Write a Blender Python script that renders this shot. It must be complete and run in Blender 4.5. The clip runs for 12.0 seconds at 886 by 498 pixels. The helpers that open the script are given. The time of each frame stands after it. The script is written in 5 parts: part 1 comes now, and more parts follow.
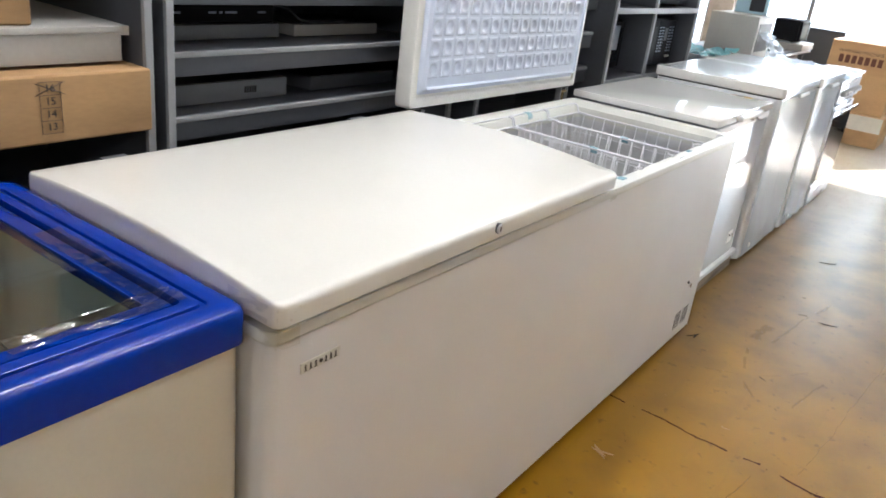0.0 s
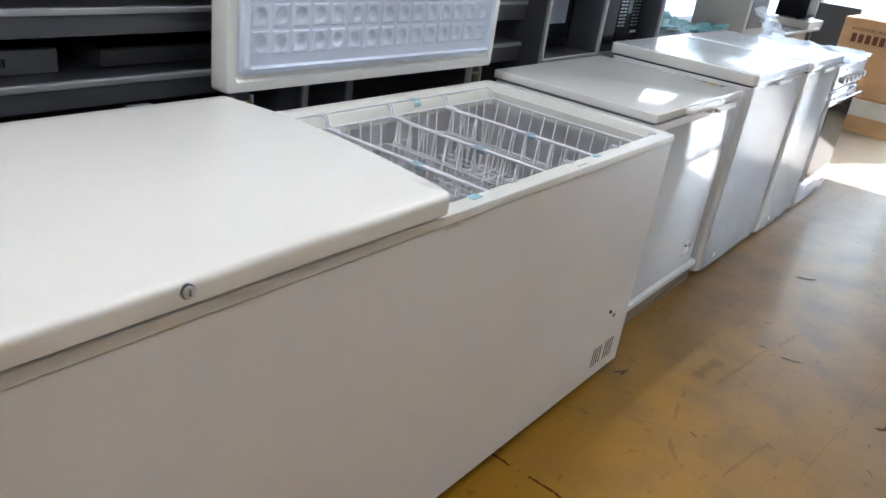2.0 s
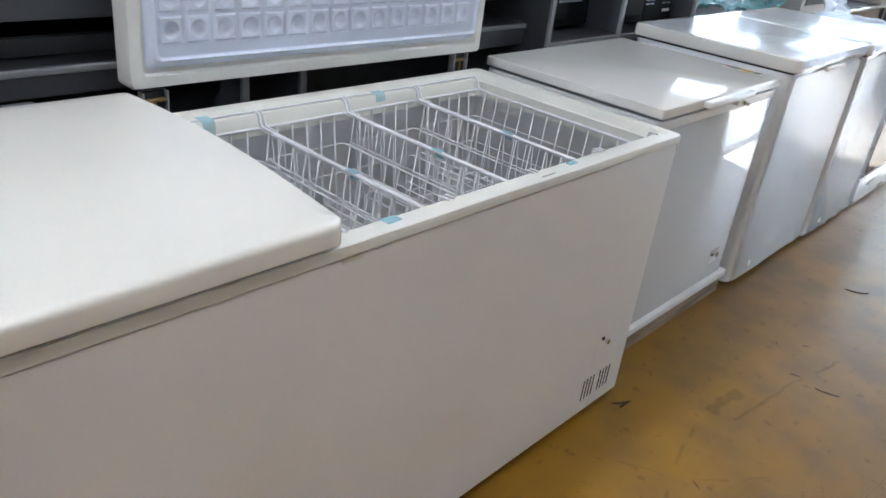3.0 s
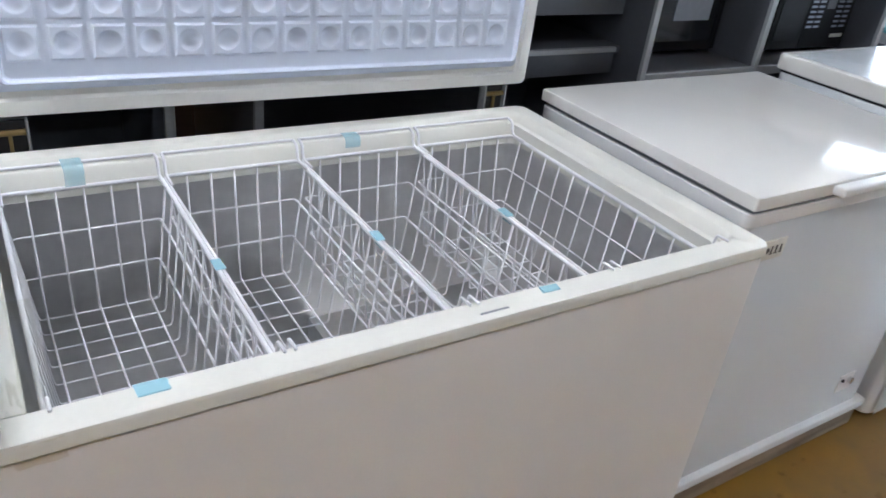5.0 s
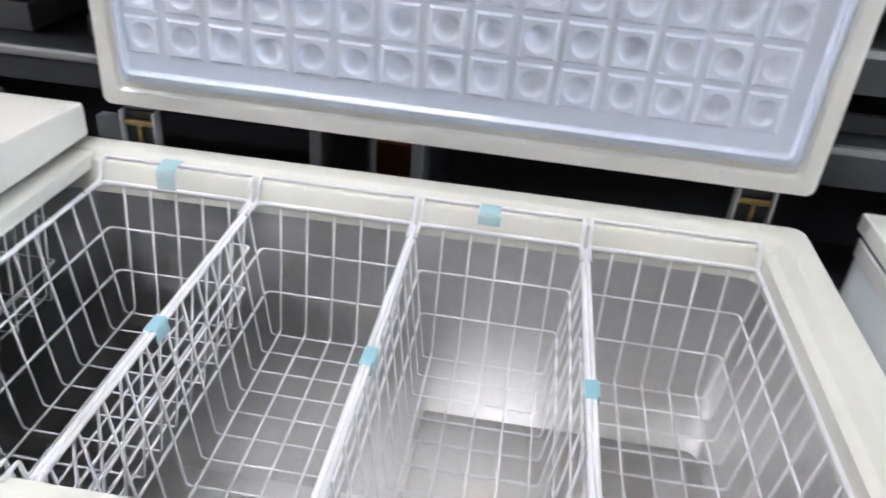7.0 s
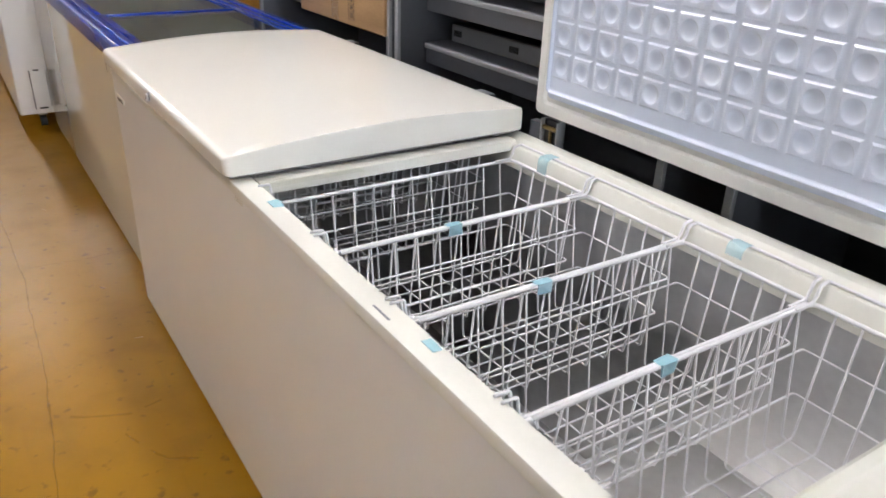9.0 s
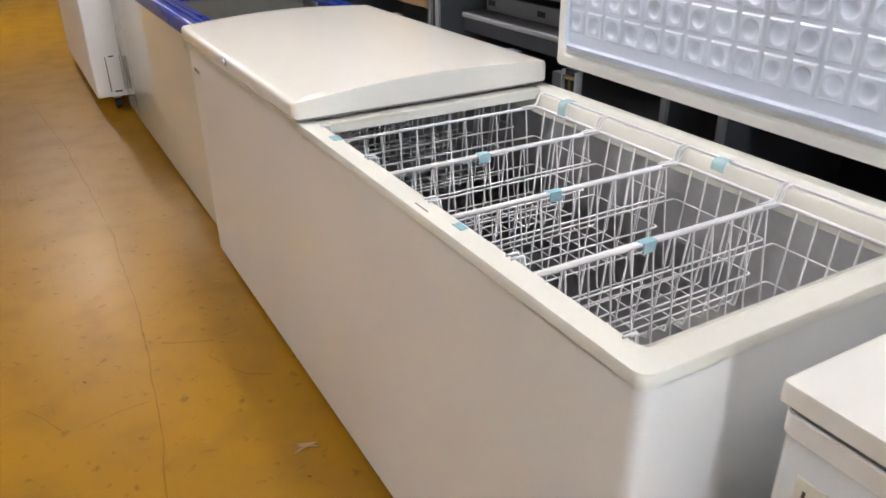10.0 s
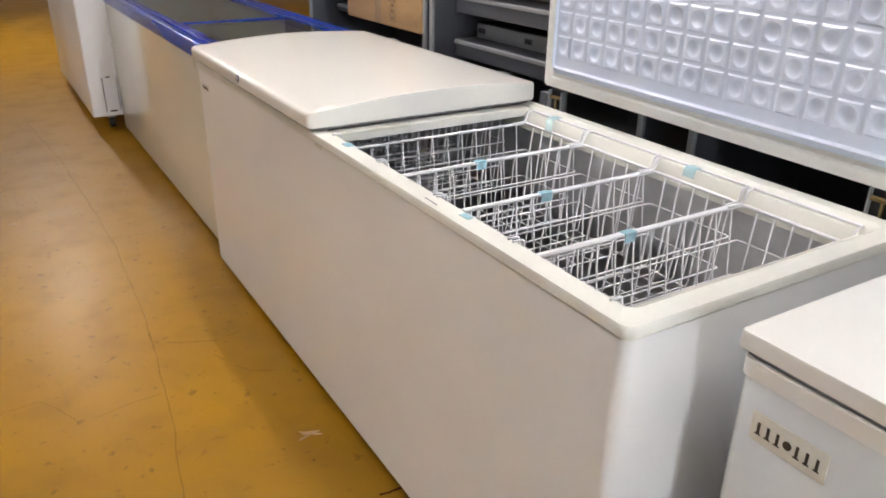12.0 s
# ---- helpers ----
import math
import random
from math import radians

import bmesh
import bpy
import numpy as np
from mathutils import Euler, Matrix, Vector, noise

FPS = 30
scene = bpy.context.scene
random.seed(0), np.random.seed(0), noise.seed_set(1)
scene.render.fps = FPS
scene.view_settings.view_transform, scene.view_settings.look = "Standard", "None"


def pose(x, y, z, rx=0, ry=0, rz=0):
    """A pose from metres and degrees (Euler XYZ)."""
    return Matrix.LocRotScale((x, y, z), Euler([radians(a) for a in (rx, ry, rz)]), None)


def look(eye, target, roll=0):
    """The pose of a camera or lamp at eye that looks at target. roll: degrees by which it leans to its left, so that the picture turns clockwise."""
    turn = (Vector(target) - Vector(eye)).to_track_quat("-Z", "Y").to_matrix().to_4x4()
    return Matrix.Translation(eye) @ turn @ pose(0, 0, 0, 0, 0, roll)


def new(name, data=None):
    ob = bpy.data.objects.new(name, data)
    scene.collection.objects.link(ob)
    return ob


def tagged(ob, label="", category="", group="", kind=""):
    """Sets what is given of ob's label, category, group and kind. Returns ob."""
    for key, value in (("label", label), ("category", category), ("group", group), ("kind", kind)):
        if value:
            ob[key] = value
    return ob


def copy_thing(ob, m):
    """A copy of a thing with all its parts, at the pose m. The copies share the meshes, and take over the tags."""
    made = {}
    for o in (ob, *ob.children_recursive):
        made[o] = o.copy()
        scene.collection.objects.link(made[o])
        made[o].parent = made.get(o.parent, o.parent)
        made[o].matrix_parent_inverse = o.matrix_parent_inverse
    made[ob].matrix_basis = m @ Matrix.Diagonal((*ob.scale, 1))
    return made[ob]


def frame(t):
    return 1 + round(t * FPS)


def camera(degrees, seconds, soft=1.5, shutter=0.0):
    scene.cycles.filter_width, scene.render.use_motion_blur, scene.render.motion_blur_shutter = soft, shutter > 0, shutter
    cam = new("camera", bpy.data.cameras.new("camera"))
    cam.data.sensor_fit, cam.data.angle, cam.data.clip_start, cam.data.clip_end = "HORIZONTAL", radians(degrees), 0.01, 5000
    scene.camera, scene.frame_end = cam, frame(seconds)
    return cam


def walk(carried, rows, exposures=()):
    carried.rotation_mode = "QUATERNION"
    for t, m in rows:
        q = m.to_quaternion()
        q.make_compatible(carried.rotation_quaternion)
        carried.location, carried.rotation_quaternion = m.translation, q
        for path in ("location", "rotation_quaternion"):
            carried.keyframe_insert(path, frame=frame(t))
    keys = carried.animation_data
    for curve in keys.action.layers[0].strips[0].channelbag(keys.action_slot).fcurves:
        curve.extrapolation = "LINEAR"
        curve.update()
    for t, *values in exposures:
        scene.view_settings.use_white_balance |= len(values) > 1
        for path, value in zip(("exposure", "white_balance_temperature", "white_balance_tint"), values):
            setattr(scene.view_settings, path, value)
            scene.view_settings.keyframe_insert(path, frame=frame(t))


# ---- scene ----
cam = camera(61.0, 12.0, 1.6, 0.25)
PATH = [
    (0, (-0.669, -0.745, 1.419), (0.858, 0.301, 0.661), 6.9),
    (0.5, (-0.516, -0.754, 1.404), (0.999, 0.256, 0.579), 5.1),
    (1, (-0.33, -0.739, 1.409), (1.241, 0.203, 0.605), 6.2),
    (1.5, (-0.147, -0.732, 1.39), (1.405, 0.199, 0.537), 4.9),
    (2, (0.064, -0.803, 1.408), (1.54, 0.258, 0.574), 8.1),
    (2.5, (0.262, -0.815, 1.406), (1.691, 0.276, 0.53), 7.4),
    (4.5, (1.077, -0.723, 1.394), (2.143, 0.681, 0.45), 7.9),
    (5, (1.199, -0.634, 1.4), (2.199, 0.802, 0.432), 7.3),
    (5.5, (1.398, -0.598, 1.383), (2.098, 0.997, 0.4), 6.1),
    (6, (1.61, -0.57, 1.393), (1.97, 1.089, 0.335), 6.9),
    (6.5, (1.773, -0.437, 1.398), (2.015, 1.219, 0.303), 7.8),
    (7, (1.869, -0.36, 1.376), (1.704, 1.348, 0.348), 5.0),
    (7.5, (2.041, -0.344, 1.385), (1.265, 1.237, 0.437), 3.8),
    (9.5, (2.68, -0.472, 1.373), (1.133, 0.443, 0.497), 0.5),
    (10, (2.82, -0.547, 1.372), (1.259, 0.328, 0.479), -0.7),
    (10.5, (2.961, -0.59, 1.388), (1.374, 0.257, 0.513), -0.1),
    (11, (3.092, -0.61, 1.38), (1.448, 0.122, 0.507), 0.5),
    (11.5, (3.055, -0.667, 1.385), (1.447, 0.137, 0.508), 0.9),
    (12, (2.957, -0.696, 1.376), (1.399, 0.254, 0.557), 0.8),
]
walk(cam, [(t, look(eye, target, roll)) for t, eye, target, roll in PATH],
     ((0, 2.82, 5920, 12), (1.5, 2.52, 5720, 12), (2.5, 2.38, 5600, 12), (4.5, 2.54, 5560, 13), (5.5, 2.68, 5650, 14), (6.5, 2.82, 5850, 14), (7.5, 2.76, 5850, 14), (9.5, 2.80, 6180, 16), (10.5, 2.79, 6200, 16), (12, 2.88, 6250, 16)))

# ---- world and light ----
world = bpy.data.worlds.new("sky")
scene.world = world
world.use_nodes = True
wn = world.node_tree.nodes
sky = wn.new("ShaderNodeTexSky")
sky.sky_type = "NISHITA"
sky.sun_disc = False
SUN_EL, SUN_AZ = radians(33), radians(121)   # azimuth clockwise from +y
sky.sun_elevation, sky.sun_rotation = SUN_EL, SUN_AZ
world.node_tree.links.new(sky.outputs[0], wn["Background"].inputs[0])
wn["Background"].inputs[1].default_value = 0.06

sun = new("sun", bpy.data.lights.new("sun", "SUN"))
sun.data.energy, sun.data.angle, sun.data.color = 5.0, radians(0.5), (1.0, 0.975, 0.94)
sun_way = Vector((math.sin(SUN_AZ) * math.cos(SUN_EL), math.cos(SUN_AZ) * math.cos(SUN_EL), math.sin(SUN_EL)))
sun.matrix_world = look(sun_way * 30, (0, 0, 0))


def area_lamp(name, eye, target, w, h, power, color):
    lamp = new(name, bpy.data.lights.new(name, "AREA"))
    lamp.data.shape, lamp.data.size, lamp.data.size_y = "RECTANGLE", w, h
    lamp.data.energy, lamp.data.color = power, color
    lamp.matrix_world = look(eye, target)
    return lamp


area_lamp("window_light", (9.5, 0.9, 1.75), (0, 0.9, 1.2), 2.6, 2.1, 8.5, (0.84, 0.93, 1.0))
area_lamp("window_light", (9.5, 3.65, 1.65), (0, 2.1, 1.1), 2.1, 3.0, 7, (0.84, 0.93, 1.0))
area_lamp("entrance_light", (9.5, -2.0, 1.45), (0, -1.4, 0.9), 1.5, 2.6, 7.0, (0.76, 0.88, 1.0))
# lamps at unseen ceiling tubes, mostly placed to balance the brightness
for lamp_x, lamp_y, watts in ((-6.3, -0.32, 13.5), (0.4, 0.45, 4.1), (1.35, -1.0, 1.8)):
    area_lamp("unseen_tube_light", (lamp_x, lamp_y, 3.18), (lamp_x, lamp_y, 0), 1.2, 0.14, watts, (1.0, 0.97, 0.92))
# cooler lamp added to brighten the lids towards the entrance
area_lamp("unseen_tube_light", (3.6, 0.75, 3.18), (3.6, 0.75, 0), 1.2, 0.14, 1.3, (0.93, 0.98, 1.0))
# lamps added off the aisle to brighten the floor at the west end
for lamp_x in (-4.0, -7.0):
    area_lamp("unseen_tube_light", (lamp_x, -3.6, 3.18), (lamp_x, -3.6, 0), 1.2, 0.14, 6, (1.0, 0.97, 0.92))

# ---- materials ----


def node_mat(name):
    m = bpy.data.materials.new(name)
    m.use_nodes = True
    return m, m.node_tree.nodes, m.node_tree.links, m.node_tree.nodes["Principled BSDF"]


def surface(name, color, rough=0.5, metal=0.0, vary=0.08, grain=60.0, stain=1.5, bump=0.05, coat=0.0, stretch=None, per_object=0.0, dark=None):
    """A worn surface: base colour with broad stains and fine grain, uneven gloss and a little relief."""
    m, n, l, p = node_mat(name)
    tc = n.new("ShaderNodeTexCoord")
    mp = n.new("ShaderNodeMapping")
    if stretch:
        mp.inputs["Scale"].default_value = stretch
    l.new(tc.outputs["Object"], mp.inputs[0])
    big, small = n.new("ShaderNodeTexNoise"), n.new("ShaderNodeTexNoise")
    big.inputs["Scale"].default_value, big.inputs["Detail"].default_value = stain, 5
    small.inputs["Scale"].default_value, small.inputs["Detail"].default_value = grain, 4
    l.new(mp.outputs[0], big.inputs["Vector"])
    l.new(mp.outputs[0], small.inputs["Vector"])
    mixa = n.new("ShaderNodeMix")
    mixa.data_type = "RGBA"
    c = Vector(color)
    d = Vector(dark) if dark else c * (1 - 2.2 * vary)
    mixa.inputs[6].default_value = (*c, 1)
    mixa.inputs[7].default_value = (*d, 1)
    ramp = n.new("ShaderNodeMapRange")
    ramp.inputs[1].default_value, ramp.inputs[2].default_value = 0.42, 0.72
    l.new(big.outputs[0], ramp.inputs[0])
    l.new(ramp.outputs[0], mixa.inputs[0])
    mixb = n.new("ShaderNodeMix")
    mixb.data_type, mixb.blend_type = "RGBA", "MULTIPLY"
    mixb.inputs[0].default_value = 1.0
    g = n.new("ShaderNodeMapRange")
    g.inputs[1].default_value, g.inputs[2].default_value = 0.3, 0.7
    g.inputs[3].default_value, g.inputs[4].default_value = 1 - vary, 1.0
    l.new(small.outputs[0], g.inputs[0])
    l.new(mixa.outputs[2], mixb.inputs[6])
    l.new(g.outputs[0], mixb.inputs[7])
    out = mixb.outputs[2]
    if per_object:
        info = n.new("ShaderNodeObjectInfo")
        r = n.new("ShaderNodeMapRange")
        r.inputs[3].default_value, r.inputs[4].default_value = 1 - per_object, 1 + per_object * 0.4
        l.new(info.outputs["Random"], r.inputs[0])
        mixc = n.new("ShaderNodeMix")
        mixc.data_type, mixc.blend_type = "RGBA", "MULTIPLY"
        mixc.inputs[0].default_value = 1.0
        l.new(out, mixc.inputs[6])
        l.new(r.outputs[0], mixc.inputs[7])
        out = mixc.outputs[2]
    l.new(out, p.inputs["Base Color"])
    rr = n.new("ShaderNodeMapRange")
    rr.inputs[3].default_value, rr.inputs[4].default_value = max(0.02, rough * 0.8), min(1, rough * 1.25)
    l.new(big.outputs[0], rr.inputs[0])
    l.new(rr.outputs[0], p.inputs["Roughness"])
    p.inputs["Metallic"].default_value = metal
    p.inputs["Coat Weight"].default_value = coat
    p.inputs["Coat Roughness"].default_value = 0.12
    if bump:
        b = n.new("ShaderNodeBump")
        b.inputs["Strength"].default_value, b.inputs["Distance"].default_value = bump, 0.002
        l.new(small.outputs[0], b.inputs["Height"])
        l.new(b.outputs[0], p.inputs["Normal"])
    return m


def clear(name, color=(1, 1, 1), rough=0.02, ior=1.45):
    m, n, l, p = node_mat(name)
    p.inputs["Base Color"].default_value = (*color, 1)
    p.inputs["Roughness"].default_value = rough
    p.inputs["Transmission Weight"].default_value = 1.0
    p.inputs["IOR"].default_value = ior
    return m


def film_wrap(name, tint, amount, rough=0.15, crease=0.7):
    """Thin plastic film: mostly see-through, with a creased shine."""
    m, n, l, p = node_mat(name)
    p.inputs["Base Color"].default_value = (*tint, 1)
    p.inputs["Roughness"].default_value = rough
    tr, mix = n.new("ShaderNodeBsdfTransparent"), n.new("ShaderNodeMixShader")
    nz, b = n.new("ShaderNodeTexNoise"), n.new("ShaderNodeBump")
    nz.inputs["Scale"].default_value, nz.inputs["Detail"].default_value, nz.inputs["Distortion"].default_value = 14, 6, 2.5
    b.inputs["Strength"].default_value, b.inputs["Distance"].default_value = crease, 0.01
    l.new(nz.outputs[0], b.inputs["Height"])
    l.new(b.outputs[0], p.inputs["Normal"])
    mix.inputs[0].default_value = amount
    l.new(tr.outputs[0], mix.inputs[1])
    l.new(p.outputs[0], mix.inputs[2])
    l.new(mix.outputs[0], n["Material Output"].inputs[0])
    return m


def glow(name, color, strength):
    m, n, l, p = node_mat(name)
    p.inputs["Base Color"].default_value = (*color, 1)
    p.inputs["Emission Color"].default_value = (*color, 1)
    p.inputs["Emission Strength"].default_value = strength
    return m


WHITE = surface("white_enamel", (0.78, 0.78, 0.772), 0.32, vary=0.02, grain=180, stain=2.2, bump=0.02, coat=0.15)
LIDWHITE = surface("white_lid_enamel", (0.79, 0.775, 0.715), 0.22, vary=0.02, grain=160, stain=2.0, bump=0.015, coat=0.35)
GLOSSWHITE = surface("gloss_white_enamel", (0.67, 0.70, 0.72), 0.06, vary=0.015, grain=140, stain=2.0, bump=0.004)
WRAPPEDWHITE = surface("wrapped_white_enamel", (0.80, 0.825, 0.85), 0.12, vary=0.015, grain=140, stain=2.0, bump=0.004)
LIDGLOSS = surface("gloss_lid_enamel", (0.77, 0.765, 0.73), 0.11, vary=0.015, grain=140, stain=2.0, bump=0.004)
GLOSSCREAM = surface("gloss_cream_enamel", (0.72, 0.70, 0.60), 0.06, vary=0.03, grain=140, stain=1.5, bump=0.004)
CREAM = surface("cream_rim_plastic", (0.73, 0.727, 0.665), 0.35, vary=0.03, grain=120, stain=3, bump=0.02)
# bluish plastic, its blue deepened by cool reflected light put into the colour
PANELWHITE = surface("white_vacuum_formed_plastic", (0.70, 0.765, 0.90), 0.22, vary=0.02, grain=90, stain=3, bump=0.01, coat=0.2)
FRAMEWHITE = surface("white_seal_plastic", (0.80, 0.80, 0.76), 0.4, vary=0.03, grain=120, stain=3, bump=0.02)
LINER = surface("aluminium_liner", (0.80, 0.795, 0.79), 0.34, metal=1.0, vary=0.06, grain=60, stain=2.5, bump=0.05)
WIRE = surface("white_coated_wire", (0.78, 0.78, 0.80), 0.4, vary=0.03, grain=200, stain=8, bump=0.02)
BLUE = surface("blue_plastic", (0.0, 0.035, 0.36), 0.24, vary=0.1, grain=120, stain=3, bump=0.03)
GLASS = clear("freezer_glass", (0.86, 0.95, 0.92))


def shiny_film(name, tint, gloss, rough):
    """Clear crumpled tape: tinted see-through film with a mirror-like shine on its creases."""
    m, n, l, p = node_mat(name)
    n.remove(p)
    tr, gl, mix = n.new("ShaderNodeBsdfTransparent"), n.new("ShaderNodeBsdfGlossy"), n.new("ShaderNodeMixShader")
    tr.inputs["Color"].default_value = (*tint, 1)
    gl.inputs["Roughness"].default_value = rough
    mix.inputs[0].default_value = gloss
    l.new(tr.outputs[0], mix.inputs[1])
    l.new(gl.outputs[0], mix.inputs[2])
    l.new(mix.outputs[0], n["Material Output"].inputs[0])
    return m


CRINKLE = shiny_film("crinkled_clear_tape", (0.84, 0.80, 0.72), 0.15, 0.1)
CLEARFILM = shiny_film("clear_crumpled_film", (0.94, 0.94, 0.90), 0.12, 0.14)
CLEARTAPE = film_wrap("clear_packing_tape", (0.40, 0.36, 0.28), 0.30, 0.04)
WRAP = film_wrap("bluish_plastic_wrap", (0.78, 0.87, 1.0), 0.4, 0.13, 0.1)
TAPE = film_wrap("pale_blue_tape", (0.44, 0.77, 0.88), 0.48, 0.4, 0.1)
FRONTWRAP = film_wrap("bluish_front_film", (0.76, 0.85, 0.95), 0.6, 0.14, 0.03)
PALEWRAP = film_wrap("pale_blue_sheet", (0.60, 0.70, 0.86), 0.8, 0.2)
TEALWRAP = film_wrap("teal_plastic_sheet", (0.17, 0.44, 0.50), 0.75, 0.25)
RACK = surface("grey_rack_enamel", (0.072, 0.077, 0.09), 0.5, vary=0.08, grain=90, stain=2, bump=0.03)
RACKEDGE = surface("light_grey_rack_edge", (0.30, 0.31, 0.32), 0.45, vary=0.06, grain=90, stain=3, bump=0.02)
RACKCREAM = surface("cream_rack_enamel", (0.43, 0.42, 0.39), 0.45, vary=0.06, grain=90, stain=2, bump=0.02)
BLACK = surface("black_plastic", (0.014, 0.014, 0.016), 0.5, vary=0.15, grain=120, stain=4, bump=0.05)
DARKGREY = surface("dark_grey_enamel", (0.045, 0.05, 0.06), 0.35, vary=0.1, grain=120, stain=3, bump=0.02)
STEEL = surface("brushed_steel", (0.55, 0.55, 0.56), 0.28, metal=1.0, vary=0.06, grain=80, stain=3, bump=0.04, stretch=(1, 1, 14))
CHROME = surface("chrome", (0.75, 0.75, 0.76), 0.1, metal=1.0, vary=0.04, grain=60, stain=6, bump=0.0)
BRASS = surface("dull_brass", (0.30, 0.22, 0.10), 0.4, metal=1.0, vary=0.15, grain=90, stain=12, bump=0.05)
CARD = surface("brown_cardboard", (0.43, 0.26, 0.115), 0.75, vary=0.12, grain=40, stain=2.5, bump=0.12, stretch=(1, 1, 3))
# brown cardboard made paler: the glare on the far cartons put into the colour
CARDGLARE = surface("glare_lit_cardboard", (0.60, 0.38, 0.19), 0.75, vary=0.1, grain=40, stain=2.5, bump=0.12, stretch=(1, 1, 3))
CARDORANGE = surface("orange_cardboard", (0.24, 0.095, 0.03), 0.7, vary=0.1, grain=40, stain=3, bump=0.1)
INK = surface("black_ink", (0.05, 0.04, 0.032), 0.6, vary=0.1, grain=100, stain=10, bump=0.0)
LABEL = surface("off_white_label", (0.72, 0.71, 0.64), 0.5, vary=0.05, grain=100, stain=10, bump=0.0)
WOOD = surface("grey_pallet_wood", (0.33, 0.25, 0.17), 0.7, vary=0.2, grain=30, stain=3, bump=0.2, stretch=(1, 8, 8))
WALLPAINT = surface("cream_wall_paint", (0.62, 0.60, 0.55), 0.7, vary=0.06, grain=50, stain=1, bump=0.08)
CEILPAINT = surface("ceiling_paint", (0.80, 0.79, 0.75), 0.8, vary=0.05, grain=40, stain=1, bump=0.1)
GREYAV = surface("grey_av_case", (0.22, 0.235, 0.26), 0.45, vary=0.06, grain=100, stain=4, bump=0.02)
MORTAR = surface("pale_mortar", (0.36, 0.32, 0.29), 0.9, vary=0.15, grain=80, stain=6, bump=0.3)
BRICK = surface("red_brick", (0.20, 0.115, 0.09), 0.85, vary=0.2, grain=50, stain=7, bump=0.4, per_object=0.35)
RED = surface("red_plastic", (0.16, 0.015, 0.02), 0.4, vary=0.1, grain=60, stain=4, bump=0.03)
# darkened colour for unseen walls, so that they bounce little light
WALLDARK = surface("low_bounce_wall_paint", (0.30, 0.28, 0.25), 0.7, vary=0.08, grain=50, stain=1, bump=0.08)
WINDOWGLASS = clear("window_glass", (0.95, 0.98, 0.97), 0.0)
TUBE = glow("lamp_tube", (1.0, 0.95, 0.88), 6.0)


